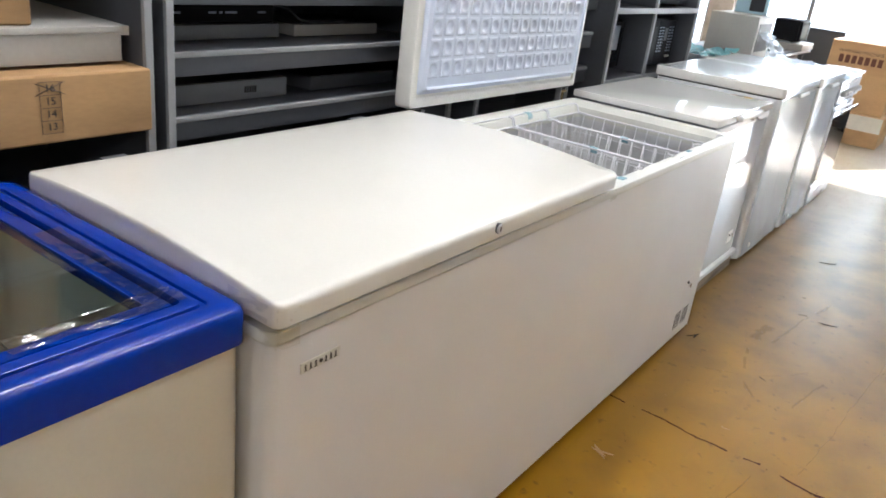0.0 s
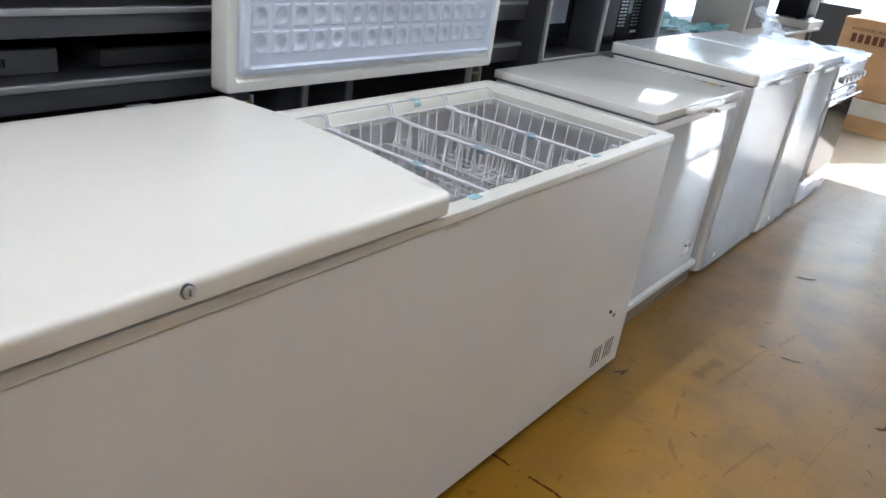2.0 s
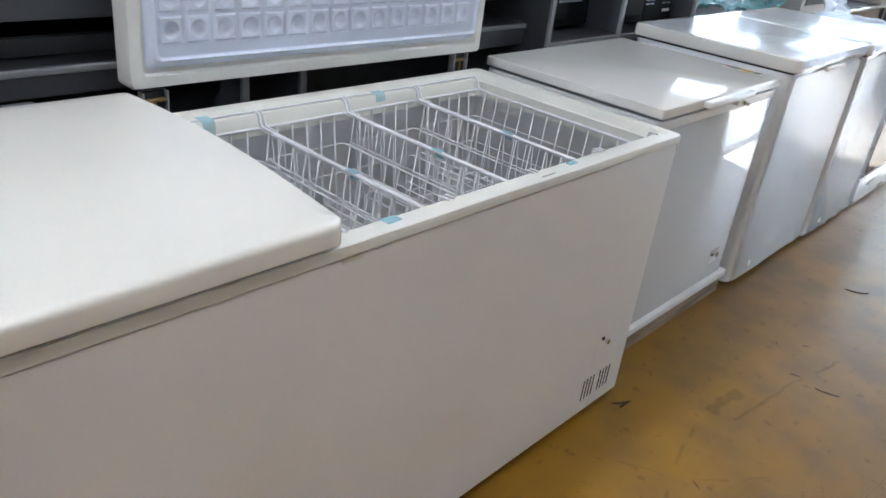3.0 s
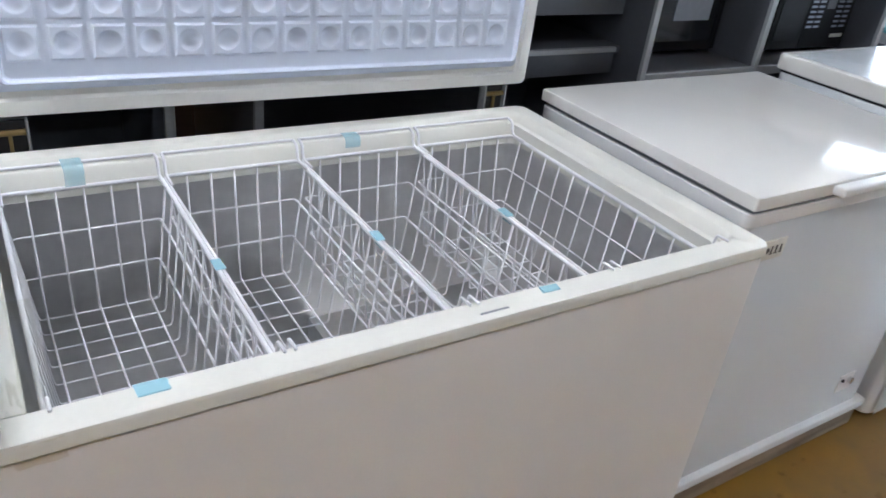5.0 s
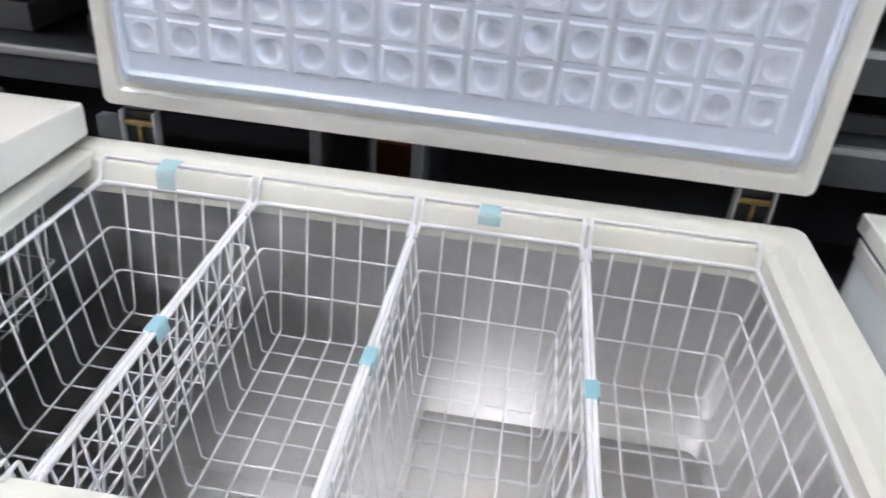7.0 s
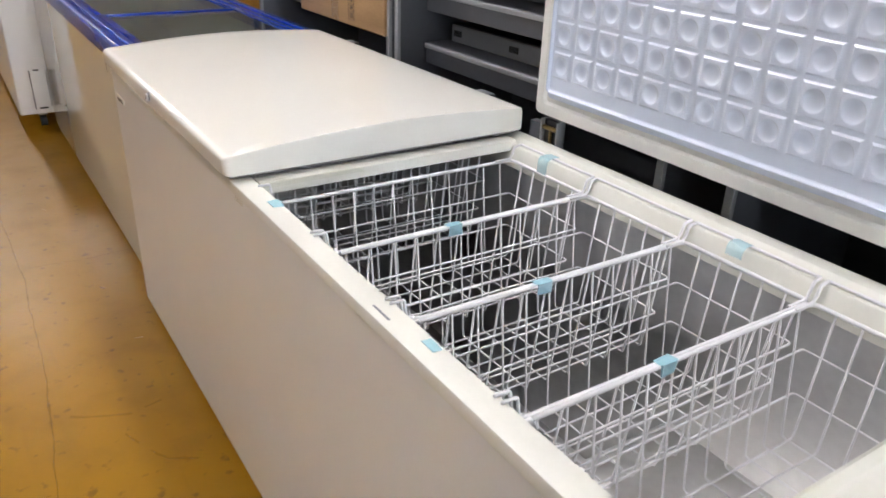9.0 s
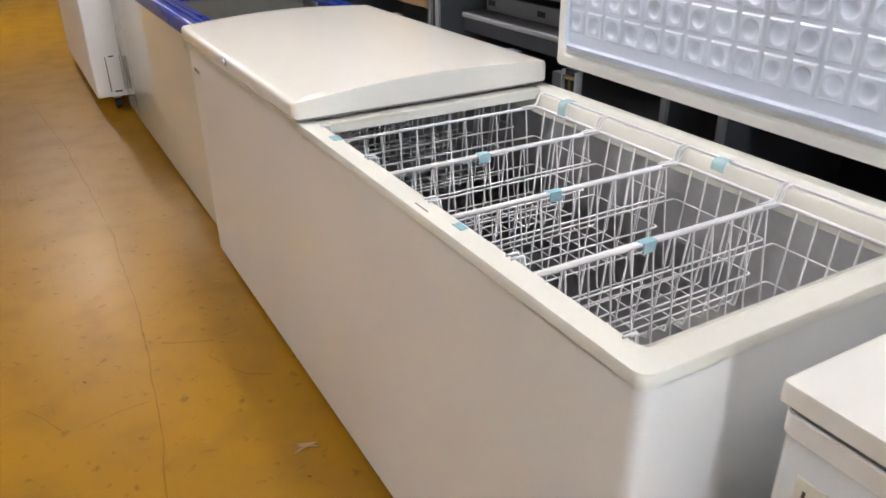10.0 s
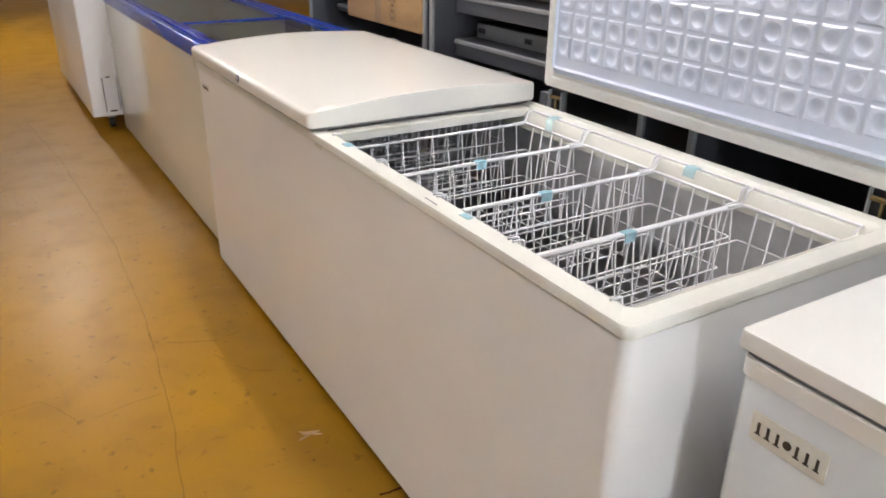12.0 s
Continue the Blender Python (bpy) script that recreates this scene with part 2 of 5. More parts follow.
def floor_material():
    """Ochre floor paint on concrete: glossy, scuffed, with stains, hairline cracks and tyre marks."""
    m, n, l, p = node_mat("ochre_floor_paint")
    tc = n.new("ShaderNodeTexCoord")
    big, mid, fine = (n.new("ShaderNodeTexNoise") for _ in range(3))
    for node, s, d in ((big, 0.7, 6), (mid, 5.0, 6), (fine, 70.0, 4)):
        node.inputs["Scale"].default_value, node.inputs["Detail"].default_value = s, d
        l.new(tc.outputs["Object"], node.inputs["Vector"])
    ramp = n.new("ShaderNodeValToRGB")
    ramp.color_ramp.elements[0].position, ramp.color_ramp.elements[1].position = 0.3, 0.75
    ramp.color_ramp.elements[0].color = (0.288, 0.139, 0.0006, 1)
    ramp.color_ramp.elements[1].color = (0.368, 0.185, 0.0008, 1)
    l.new(big.outputs[0], ramp.inputs[0])
    worn = n.new("ShaderNodeMapRange")
    worn.inputs[1].default_value, worn.inputs[2].default_value, worn.inputs[4].default_value = 0.50, 0.78, 0.45
    l.new(mid.outputs[0], worn.inputs[0])
    mix = n.new("ShaderNodeMix")
    mix.data_type = "RGBA"
    mix.inputs[7].default_value = (0.18, 0.088, 0.006, 1)
    l.new(worn.outputs[0], mix.inputs[0])
    l.new(ramp.outputs[0], mix.inputs[6])
    # greyer, darker colour towards the entrance: sheen and weaker light put into it
    sep, way, sheen_mask = n.new("ShaderNodeSeparateXYZ"), n.new("ShaderNodeMapRange"), n.new("ShaderNodeMath")
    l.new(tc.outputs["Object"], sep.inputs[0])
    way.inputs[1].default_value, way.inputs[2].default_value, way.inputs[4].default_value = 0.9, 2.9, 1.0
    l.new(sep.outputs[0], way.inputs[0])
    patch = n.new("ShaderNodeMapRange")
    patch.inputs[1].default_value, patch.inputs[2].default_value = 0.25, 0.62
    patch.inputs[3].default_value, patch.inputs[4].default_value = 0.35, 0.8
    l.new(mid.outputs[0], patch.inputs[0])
    sheen_mask.operation = "MULTIPLY"
    l.new(way.outputs[0], sheen_mask.inputs[0])
    l.new(patch.outputs[0], sheen_mask.inputs[1])
    sheen_mix = n.new("ShaderNodeMix")
    sheen_mix.data_type = "RGBA"
    sheen_mix.inputs[7].default_value = (0.158, 0.100, 0.034, 1)
    l.new(sheen_mask.outputs[0], sheen_mix.inputs[0])
    l.new(mix.outputs[2], sheen_mix.inputs[6])
    # pale colour near the entrance: the glare of daylight painted into the floor
    near, glare_mix = n.new("ShaderNodeMapRange"), n.new("ShaderNodeMix")
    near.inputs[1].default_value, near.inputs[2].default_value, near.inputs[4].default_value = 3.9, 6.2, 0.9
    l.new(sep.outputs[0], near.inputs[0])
    glare_mix.data_type = "RGBA"
    glare_mix.inputs[7].default_value = (0.34, 0.29, 0.22, 1)
    l.new(near.outputs[0], glare_mix.inputs[0])
    l.new(sheen_mix.outputs[2], glare_mix.inputs[6])
    # soft dragged scuffs, in two directions
    last = glare_mix.outputs[2]
    for turn, sx, lo, hi, amount in ((0.12, 0.5, 0.62, 0.78, 0.17), (0.9, 0.8, 0.64, 0.80, 0.15)):
        mp = n.new("ShaderNodeMapping")
        mp.inputs["Rotation"].default_value = (0, 0, turn)
        mp.inputs["Scale"].default_value = (sx, 9.0, 1.0)
        l.new(tc.outputs["Object"], mp.inputs[0])
        sm = n.new("ShaderNodeTexNoise")
        sm.inputs["Scale"].default_value, sm.inputs["Detail"].default_value, sm.inputs["Distortion"].default_value = 2.2, 5, 0.5
        l.new(mp.outputs[0], sm.inputs["Vector"])
        smr = n.new("ShaderNodeMapRange")
        smr.inputs[1].default_value, smr.inputs[2].default_value, smr.inputs[4].default_value = lo, hi, amount
        l.new(sm.outputs[0], smr.inputs[0])
        mx = n.new("ShaderNodeMix")
        mx.data_type = "RGBA"
        mx.inputs[7].default_value = (0.12, 0.066, 0.010, 1)
        l.new(smr.outputs[0], mx.inputs[0])
        l.new(last, mx.inputs[6])
        last = mx.outputs[2]
    # dark specks and ground-in dirt
    sp = n.new("ShaderNodeTexNoise")
    sp.inputs["Scale"].default_value, sp.inputs["Detail"].default_value = 22, 3
    l.new(tc.outputs["Object"], sp.inputs["Vector"])
    spr = n.new("ShaderNodeMapRange")
    spr.inputs[1].default_value, spr.inputs[2].default_value, spr.inputs[4].default_value = 0.63, 0.73, 0.6
    l.new(sp.outputs[0], spr.inputs[0])
    mix3 = n.new("ShaderNodeMix")
    mix3.data_type = "RGBA"
    mix3.inputs[7].default_value = (0.12, 0.062, 0.008, 1)
    l.new(spr.outputs[0], mix3.inputs[0])
    l.new(last, mix3.inputs[6])
    l.new(mix3.outputs[2], p.inputs["Base Color"])
    rr = n.new("ShaderNodeMapRange")
    rr.inputs[1].default_value, rr.inputs[2].default_value = 0.3, 0.75
    rr.inputs[3].default_value, rr.inputs[4].default_value = 0.38, 0.48
    l.new(mid.outputs[0], rr.inputs[0])
    l.new(rr.outputs[0], p.inputs["Roughness"])
    p.inputs["Specular IOR Level"].default_value = 0.2
    p.inputs["Coat Roughness"].default_value = 0.27
    polish = n.new("ShaderNodeMapRange")      # stronger gloss towards the entrance, for the glare there
    polish.inputs[1].default_value, polish.inputs[2].default_value = 1.2, 4.5
    polish.inputs[3].default_value, polish.inputs[4].default_value = 0.06, 0.4
    l.new(sep.outputs[0], polish.inputs[0])
    l.new(polish.outputs[0], p.inputs["Coat Weight"])
    b = n.new("ShaderNodeBump")
    b.inputs["Strength"].default_value, b.inputs["Distance"].default_value = 0.12, 0.002
    l.new(fine.outputs[0], b.inputs["Height"])
    l.new(b.outputs[0], p.inputs["Normal"])
    return m


FLOOR = floor_material()

# ---- mesh helpers ----


def part(name, bm, material, parent=None, label="", smooth=True, sharp=40):
    """Links a bmesh as one mesh object, under a thing or a part where one is given."""
    bmesh.ops.recalc_face_normals(bm, faces=bm.faces)
    me = bpy.data.meshes.new(name)
    if smooth:
        for f in bm.faces:
            f.smooth = True
        for e in bm.edges:
            if len(e.link_faces) == 2 and e.calc_face_angle(0) > radians(sharp):
                e.smooth = False
    bm.to_mesh(me)
    bm.free()
    me.materials.append(material)
    ob = new(name, me)
    if parent:
        ob.parent = parent
    if label:
        ob["label"] = label
    return ob


def raw_part(name, verts, faces, material, parent=None, label=""):
    me = bpy.data.meshes.new(name)
    me.from_pydata(verts, [], faces)
    me.polygons.foreach_set("use_smooth", [True] * len(me.polygons))
    me.materials.append(material)
    ob = new(name, me)
    if parent:
        ob.parent = parent
    if label:
        ob["label"] = label
    return ob


def thing(name, x, y, z, label, category, group="", rz=0.0):
    e = new(name)
    e.matrix_world = pose(x, y, z, 0, 0, rz)
    return tagged(e, label, category, group)


def add_box(bm, x0, x1, y0, y1, z0, z1, bevel=0.0, seg=2):
    g = bmesh.ops.create_cube(bm, size=1.0)
    bmesh.ops.scale(bm, verts=g["verts"], vec=(x1 - x0, y1 - y0, z1 - z0))
    bmesh.ops.translate(bm, verts=g["verts"], vec=((x0 + x1) / 2, (y0 + y1) / 2, (z0 + z1) / 2))
    if bevel:
        edges = list({e for v in g["verts"] for e in v.link_edges})
        bmesh.ops.bevel(bm, geom=edges, offset=bevel, segments=seg, profile=0.6, affect="EDGES")
    return bm


def box(x0, x1, y0, y1, z0, z1, bevel=0.0, seg=2):
    return add_box(bmesh.new(), x0, x1, y0, y1, z0, z1, bevel, seg)


def add_cyl(bm, p0, p1, r, n=16, r2=None):
    p0, p1 = Vector(p0), Vector(p1)
    d = p1 - p0
    m = Matrix.Translation((p0 + p1) / 2) @ d.to_track_quat("Z", "Y").to_matrix().to_4x4()
    bmesh.ops.create_cone(bm, cap_ends=True, segments=n, radius1=r, radius2=r if r2 is None else r2, depth=d.length, matrix=m)
    return bm


def cyl(p0, p1, r, n=16, r2=None):
    return add_cyl(bmesh.new(), p0, p1, r, n, r2)


def rrect(x0, x1, y0, y1, r, z, n=6):
    """A rounded rectangle's points, counter-clockwise, at the height z."""
    r = max(r, 1e-4)
    pts = []
    for cx, cy, a0 in ((x1 - r, y1 - r, 0), (x0 + r, y1 - r, 90), (x0 + r, y0 + r, 180), (x1 - r, y0 + r, 270)):
        for i in range(n + 1):
            a = radians(a0 + 90 * i / n)
            pts.append((cx + r * math.cos(a), cy + r * math.sin(a), z))
    return pts


def loft(loops, cap0=False, cap1=False, bm=None):
    """Skins closed loops of as many points each."""
    bm = bm or bmesh.new()
    rows = [[bm.verts.new(p) for p in lp] for lp in loops]
    for a, b in zip(rows, rows[1:]):
        for i in range(len(a)):
            j = (i + 1) % len(a)
            bm.faces.new((a[i], a[j], b[j], b[i]))
    if cap0:
        bm.faces.new(rows[0][::-1])
    if cap1:
        bm.faces.new(rows[-1])
    return bm


def wires(lines, r, n=6):
    """Round wires along polylines, as vertices and faces for raw_part."""
    verts, faces = [], []
    for pts in lines:
        pts = [Vector(p) for p in pts]
        base = len(verts)
        for i, p in enumerate(pts):
            a, b = pts[max(i - 1, 0)], pts[min(i + 1, len(pts) - 1)]
            d = (b - a).normalized()
            u = d.cross(Vector((0.31, 0.57, 0.76))).normalized()
            v = d.cross(u)
            for k in range(n):
                t = 2 * math.pi * k / n
                verts.append(tuple(p + r * (math.cos(t) * u + math.sin(t) * v)))
        for i in range(len(pts) - 1):
            for k in range(n):
                q = (k + 1) % n
                faces.append((base + i * n + k, base + i * n + q, base + (i + 1) * n + q, base + (i + 1) * n + k))
        faces.append(tuple(base + k for k in range(n))[::-1])
        faces.append(tuple(base + (len(pts) - 1) * n + k for k in range(n)))
    return verts, faces


def rounded_path(pts, r, closed=False, n=4):
    """A polyline with its corners rounded."""
    pts = [Vector(p) for p in pts]
    out, m = [], len(pts)
    for i, p in enumerate(pts):
        if not closed and i in (0, m - 1):
            out.append(p)
            continue
        a, b = (pts[i - 1] - p), (pts[(i + 1) % m] - p)
        s = min(r, a.length / 2, b.length / 2)
        a, b = p + a.normalized() * s, p + b.normalized() * s
        for k in range(n + 1):
            t = k / n
            out.append((1 - t) ** 2 * a + 2 * t * (1 - t) * p + t * t * b)
    if closed:
        out.append(out[0])
    return out


def text_mesh(name, words, size, m, material, parent, depth=0.0006):
    cu = bpy.data.curves.new(name, "FONT")
    cu.body, cu.size, cu.extrude, cu.align_x, cu.align_y = words, size, depth, "CENTER", "CENTER"
    tmp = new(name, cu)
    me = bpy.data.meshes.new_from_object(tmp.evaluated_get(bpy.context.evaluated_depsgraph_get()))
    bpy.data.objects.remove(tmp)
    me.materials.clear()
    me.materials.append(material)
    ob = new(name, me)
    ob.parent, ob.matrix_basis = parent, m
    return ob


def badge(parent, x, y, z, w, h, tilt=90):
    """A maker's badge: pale plate with a row of dark bars and a ring."""
    plate = part("badge", box(x, x + w, y - 0.0025, y, z - h / 2, z + h / 2, 0.0008), LABEL, parent, "small off-white maker's badge with dark marks")
    step, tall = w * 0.9 / 7, min(h * 0.27, w * 0.075)
    for i in range(7):
        cx = x + w * 0.05 + step * (i + 0.5)
        if i == 3:
            bm = cyl((cx, y - 0.0022, z), (cx, y - 0.0035, z), tall * 0.75, 14)
        else:
            bm = box(cx - step * 0.15, cx + step * 0.13, y - 0.0034, y - 0.0022, z - tall, z + tall)
            add_box(bm, cx - step * 0.32, cx + step * 0.3, y - 0.0034, y - 0.0022, z - tall * 1.2, z - tall)
        part("badge_mark", bm, INK, plate, smooth=False)
    return plate

# ---- structure ----


def setting(name, bm, material, label, category, smooth=False):
    return tagged(part(name, bm, material, None, "", smooth), label, category, "", "structure")


X0, X1, Y0, Y1, ZC = -13.0, 9.3, -6.0, 5.0, 3.3
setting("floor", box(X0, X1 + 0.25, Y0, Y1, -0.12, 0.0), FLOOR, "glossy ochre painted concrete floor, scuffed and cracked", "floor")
setting("ground", box(-60, 80, -70, 70, -0.3, -0.13), surface("pale_paving", (0.42, 0.40, 0.37), 0.85, vary=0.15, grain=20, stain=0.5), "pale paved ground outside the shop", "ground")
setting("ceiling", box(X0 - 0.2, X1 + 0.25, Y0 - 0.2, Y1 + 0.2, ZC, ZC + 0.15), CEILPAINT, "plain off-white shop ceiling", "ceiling")
setting("wall_west", box(X0 - 0.2, X0, Y0 - 0.2, Y1 + 0.2, 0, ZC), WALLPAINT, "plain cream shop wall", "wall")
# dark colour stands in for the dimness behind the racks
setting("wall_north", box(X0, X1, Y1, Y1 + 0.2, 0, ZC), WALLDARK, "plain unseen shop wall, darkened to keep the room around it dim", "wall")
# unseen wall, darkened to take bounced light off the freezer fronts
setting("wall_south", box(X0, X1 + 0.25, Y0 - 0.2, Y0, 0, ZC), WALLDARK, "plain unseen shop wall, darkened to keep the room around it dim", "wall")
# east wall: low brick sill wall, glazing above, piers and a doorway
bm = bmesh.new()
for a, b, z0, z1 in ((Y0, -2.8, 0, ZC), (-2.8, 2.5, 2.85, ZC), (2.5, 5, 3.2, ZC), (-1.22, -0.42, 0, 2.85), (-0.42, 2.2, 0, 0.6), (2.2, 2.5, 0, 2.85), (4.8, 5, 0, 3.2)):
    add_box(bm, X1, X1 + 0.22, a, b, z0, z1)
east = setting("wall_east", bm, MORTAR, "brick wall with wide windows and a glazed entrance", "wall")


def window_unit(name, x, y0, y1, z0, z1, cuts):
    w = tagged(new(name), "bright metal-framed shop window", "window", "", "structure")
    w.matrix_world = pose(x, 0, 0)
    bm = bmesh.new()
    for a, b, c, d in ((y0, y1, z0, z0 + 0.05), (y0, y1, z1 - 0.05, z1)):
        add_box(bm, 0.07, 0.13, a, b, c, d)
    n = cuts + 1
    for i in range(n + 1):
        yy = y0 + (y1 - y0) * i / n
        yy = min(max(yy, y0 + 0.025), y1 - 0.025)
        add_box(bm, 0.07, 0.13, yy - 0.025, yy + 0.025, z0 + 0.05, z1 - 0.05)
    part("window_frame", bm, STEEL, w, smooth=False)
    for i in range(n):
        a, b = y0 + (y1 - y0) * i / n + 0.025, y0 + (y1 - y0) * (i + 1) / n - 0.025
        g = part("pane", box(0.098, 0.102, a, b, z0 + 0.05, z1 - 0.05), WINDOWGLASS, w, smooth=False)
        g.visible_shadow = False
    return w


window_unit("window_1", X1, -0.42, 2.2, 0.6, 2.85, 2)
window_unit("window_2", X1, 2.5, 4.8, 0.0, 3.2, 1)
window_unit("window_3", X1, -2.8, -1.22, 0.0, 2.85, 0)
setting("window_sill", box(X1 - 0.05, X1 + 0.22, -0.42, 2.2, 0.6, 0.63, 0.004), MORTAR, "pale stone window sill on the brick wall", "sill")
setting("backdrop", box(24.0, 24.1, -3.0, 22.0, -0.1, 14.0), glow("bright_haze", (0.92, 0.98, 1.0), 0.45), "bright hazy daylight beyond the windows", "backdrop")

# unseen ceiling tubes: overhead light is inferred, their number and places are made up
def ceiling_light(x, y):
    t = thing("ceiling_light", x, y, ZC, "unseen twin ceiling light with warm white tubes, added for overhead light", "ceiling light", "ceiling lights")
    part("housing", box(-0.62, 0.62, -0.09, 0.09, -0.06, 0.0, 0.006), WHITE, t)
    for dy in (-0.05, 0.05):
        part("tube", cyl((-0.6, dy, -0.085), (0.6, dy, -0.085), 0.013, 10), TUBE, t)
    return t


light = ceiling_light(-6.3, -0.32)
copy_thing(light, pose(1.35, -1.0, ZC))
copy_thing(light, pose(0.4, 0.45, ZC))
copy_thing(light, pose(3.6, 0.75, ZC))
for x in (-7.0, -4.0, 0.0):
    copy_thing(light, pose(x, -3.6, ZC))

# ---- the long chest freezer with one lid open ----
L1, D1, H1 = 2.315, 0.720, 0.85


def long_freezer():
    f = thing("chest_freezer", 0, 0, 0, "long white two-lid chest freezer, one lid raised, on the ochre floor", "freezer")
    zs = ((0.036, 0.004), (0.04, 0.0), (0.8255, 0.0))
    part("body", loft([rrect(o, L1 - o, o, D1 - o, 0.02, z, 8) for z, o in zs], True, False), WHITE, f)
    bm = bmesh.new()
    add_box(bm, 0.06, L1 - 0.06, 0.05, D1 - 0.03, 0.012, 0.034)
    part("base_frame", bm, BLACK, f, smooth=False)
    for fx in (0.09, L1 - 0.09):
        for fy in (0.08, D1 - 0.08):
            part("foot", cyl((fx, fy, 0.0), (fx, fy, 0.014), 0.022, 14), BLACK, f)
    # rim, with a step down to the basket ledge
    def ring(o, z, r, fr=0.0, bk=0.0, rt=0.0):
        return rrect(o, L1 - o - rt, o + fr, D1 - o - bk, r, z, 8)
    loops = [ring(0.007, 0.812, 0.012), ring(0.007, 0.8275, 0.012), ring(-0.001, 0.8278, 0.016), ring(-0.003, 0.830, 0.02), ring(-0.003, 0.844, 0.022), ring(-0.001, 0.849, 0.022), ring(0.003, 0.85, 0.022),
             ring(0.028, 0.85, 0.03, 0.012, 0.003, 0.006), ring(0.031, 0.8485, 0.028, 0.010, 0.003, 0.007), ring(0.037, 0.839, 0.026, 0.006, 0.003, 0.011), ring(0.040, 0.837, 0.024, 0.004, 0.003, 0.012),
             ring(0.051, 0.8362, 0.02, 0.0, 0.004, 0.015), ring(0.054, 0.832, 0.02, 0.0, 0.005, 0.0140), ring(0.056, 0.806, 0.02, 0.0, 0.010, 0.012), ring(0.062, 0.79, 0.02, 0.0, 0.010, 0.006)]
    rim = loft(loops)
    for v in rim.verts:       # the inner shelf lies lower along the outer end
        if v.co.x > L1 - 0.076 and 0.835 < v.co.z < 0.8395 and 0.05 < v.co.y < D1 - 0.05:
            v.co.z -= 0.008
    part("rim", rim, CREAM, f, "cream plastic rim with a stepped ledge")
    part("crossbar", box(1.150, 1.194, 0.045, D1 - 0.045, 0.822, 0.8475, 0.005), CREAM, f)
    # metal liner: tub with a raised step over the compressor
    bm = loft([rrect(0.058, L1 - 0.062, 0.058, D1 - 0.058, 0.03, z, 6) for z in (0.81, 0.16)], False, True)
    part("liner", bm, LINER, f, "dull embossed aluminium liner")
    part("compressor_step", box(1.76, L1 - 0.059, 0.054, D1 - 0.054, 0.162, 0.415, 0.006), LINER, f)
    # front trim line, vents, knob, badge, slot
    bm = bmesh.new()
    for i in range(9):
        if i == 4:
            continue
        vx = 2.095 + i * 0.0165
        add_box(bm, vx, vx + 0.0042, -0.0012, 0.002, 0.085, 0.155)
    part("vent", bm, BLACK, f, "row of dark vent slots", smooth=False)
    part("control_plate", box(2.115, 2.205, -0.0007, 0.001, 0.19, 0.295), WHITE, f)
    part("thermostat", cyl((2.17, 0.0, 0.262), (2.17, -0.008, 0.262), 0.008, 14), CHROME, f)
    part("pilot_lamp", cyl((2.145, 0.0, 0.281), (2.145, -0.005, 0.281), 0.006, 12), BLACK, f)
    badge(f, 0.06, 0.0, 0.766, 0.088, 0.019)
    part("latch_slot", box(1.723, 1.769, 0.011, 0.0145, 0.849, 0.8505), GREYAV, f, smooth=False)
    # closed lid: soft edges, slightly crowned and higher at the back
    prof = ((0.862, 0.004), (0.865, 0.0), (0.872, 0.0), (0.888, 0.0), (0.8935, 0.0015), (0.897, 0.0045), (0.899, 0.009), (0.8997, 0.016), (0.9, 0.05))
    loops = [rrect(-0.002 + 0.35 * min(o, 0.016) + max(o - 0.016, 0), 1.17 - 0.1 * min(o, 0.016) - max(o - 0.016, 0), -0.016 + o, 0.714 - o, 0.018 - min(o, 0.012), z, 8) for z, o in prof]
    bm = loft(loops, True, False)
    # crowned top, in strips from front to back
    top = [v for v in bm.verts if abs(v.co.z - 0.900) < 1e-5]
    lo, hi = min(v.co.y for v in top), max(v.co.y for v in top)
    bm.faces.new([v for v in bm.verts if abs(v.co.z - 0.900) < 1e-5])
    cuts = [lo + (hi - lo) * k / 14 for k in range(1, 14)]
    for c in cuts:
        bmesh.ops.bisect_plane(bm, geom=bm.verts[:] + bm.edges[:] + bm.faces[:], plane_co=(0, c, 0), plane_no=(0, 1, 0))
    for v in bm.verts:
        k = min(max((v.co.z - 0.872) / 0.028, 0), 1)
        u = min(max((v.co.y + 0.016) / 0.73, 0), 1)
        v.co.z += k * (0.003 + 0.012 * u + 0.019 * math.sin(math.pi * u))
    lid = part("closed_lid", bm, LIDWHITE, f, "smooth white closed lid with soft edges")
    part("gasket", box(0.012, 1.15, 0.0, D1 - 0.02, 0.8505, 0.864, 0.003), surface("grey_gasket", (0.30, 0.30, 0.28), 0.6), lid, "grey rubber gasket")
    part("lock", cyl((0.585, -0.012, 0.887), (0.585, -0.0225, 0.887), 0.0095, 18), surface("satin_lock_metal", (0.62, 0.62, 0.62), 0.35, metal=0.4), lid, "round chrome lock")
    part("lock_ring", cyl((0.585, -0.012, 0.887), (0.585, -0.019, 0.887), 0.0112, 20), DARKGREY, lid)
    part("keyhole", box(0.5838, 0.5862, -0.0232, -0.022, 0.882, 0.892), BLACK, lid, smooth=False)
    # open lid, standing upright on two hinges
    ox0, ox1, oz0, oz1, oy = 1.190, 2.318, 0.903, 1.63, 0.722
    frame_bm = loft([rrect(ox0 + o, ox1 - o, oz0 + o, oz1 - o, r, d, 6) for o, r, d in
                     ((0.006, 0.010, 0.066), (0.0, 0.014, 0.06), (0.0, 0.014, 0.012), (0.003, 0.013, 0.003), (0.010, 0.012, 0.0), (0.028, 0.011, 0.001), (0.033, 0.010, 0.008))], True, True)
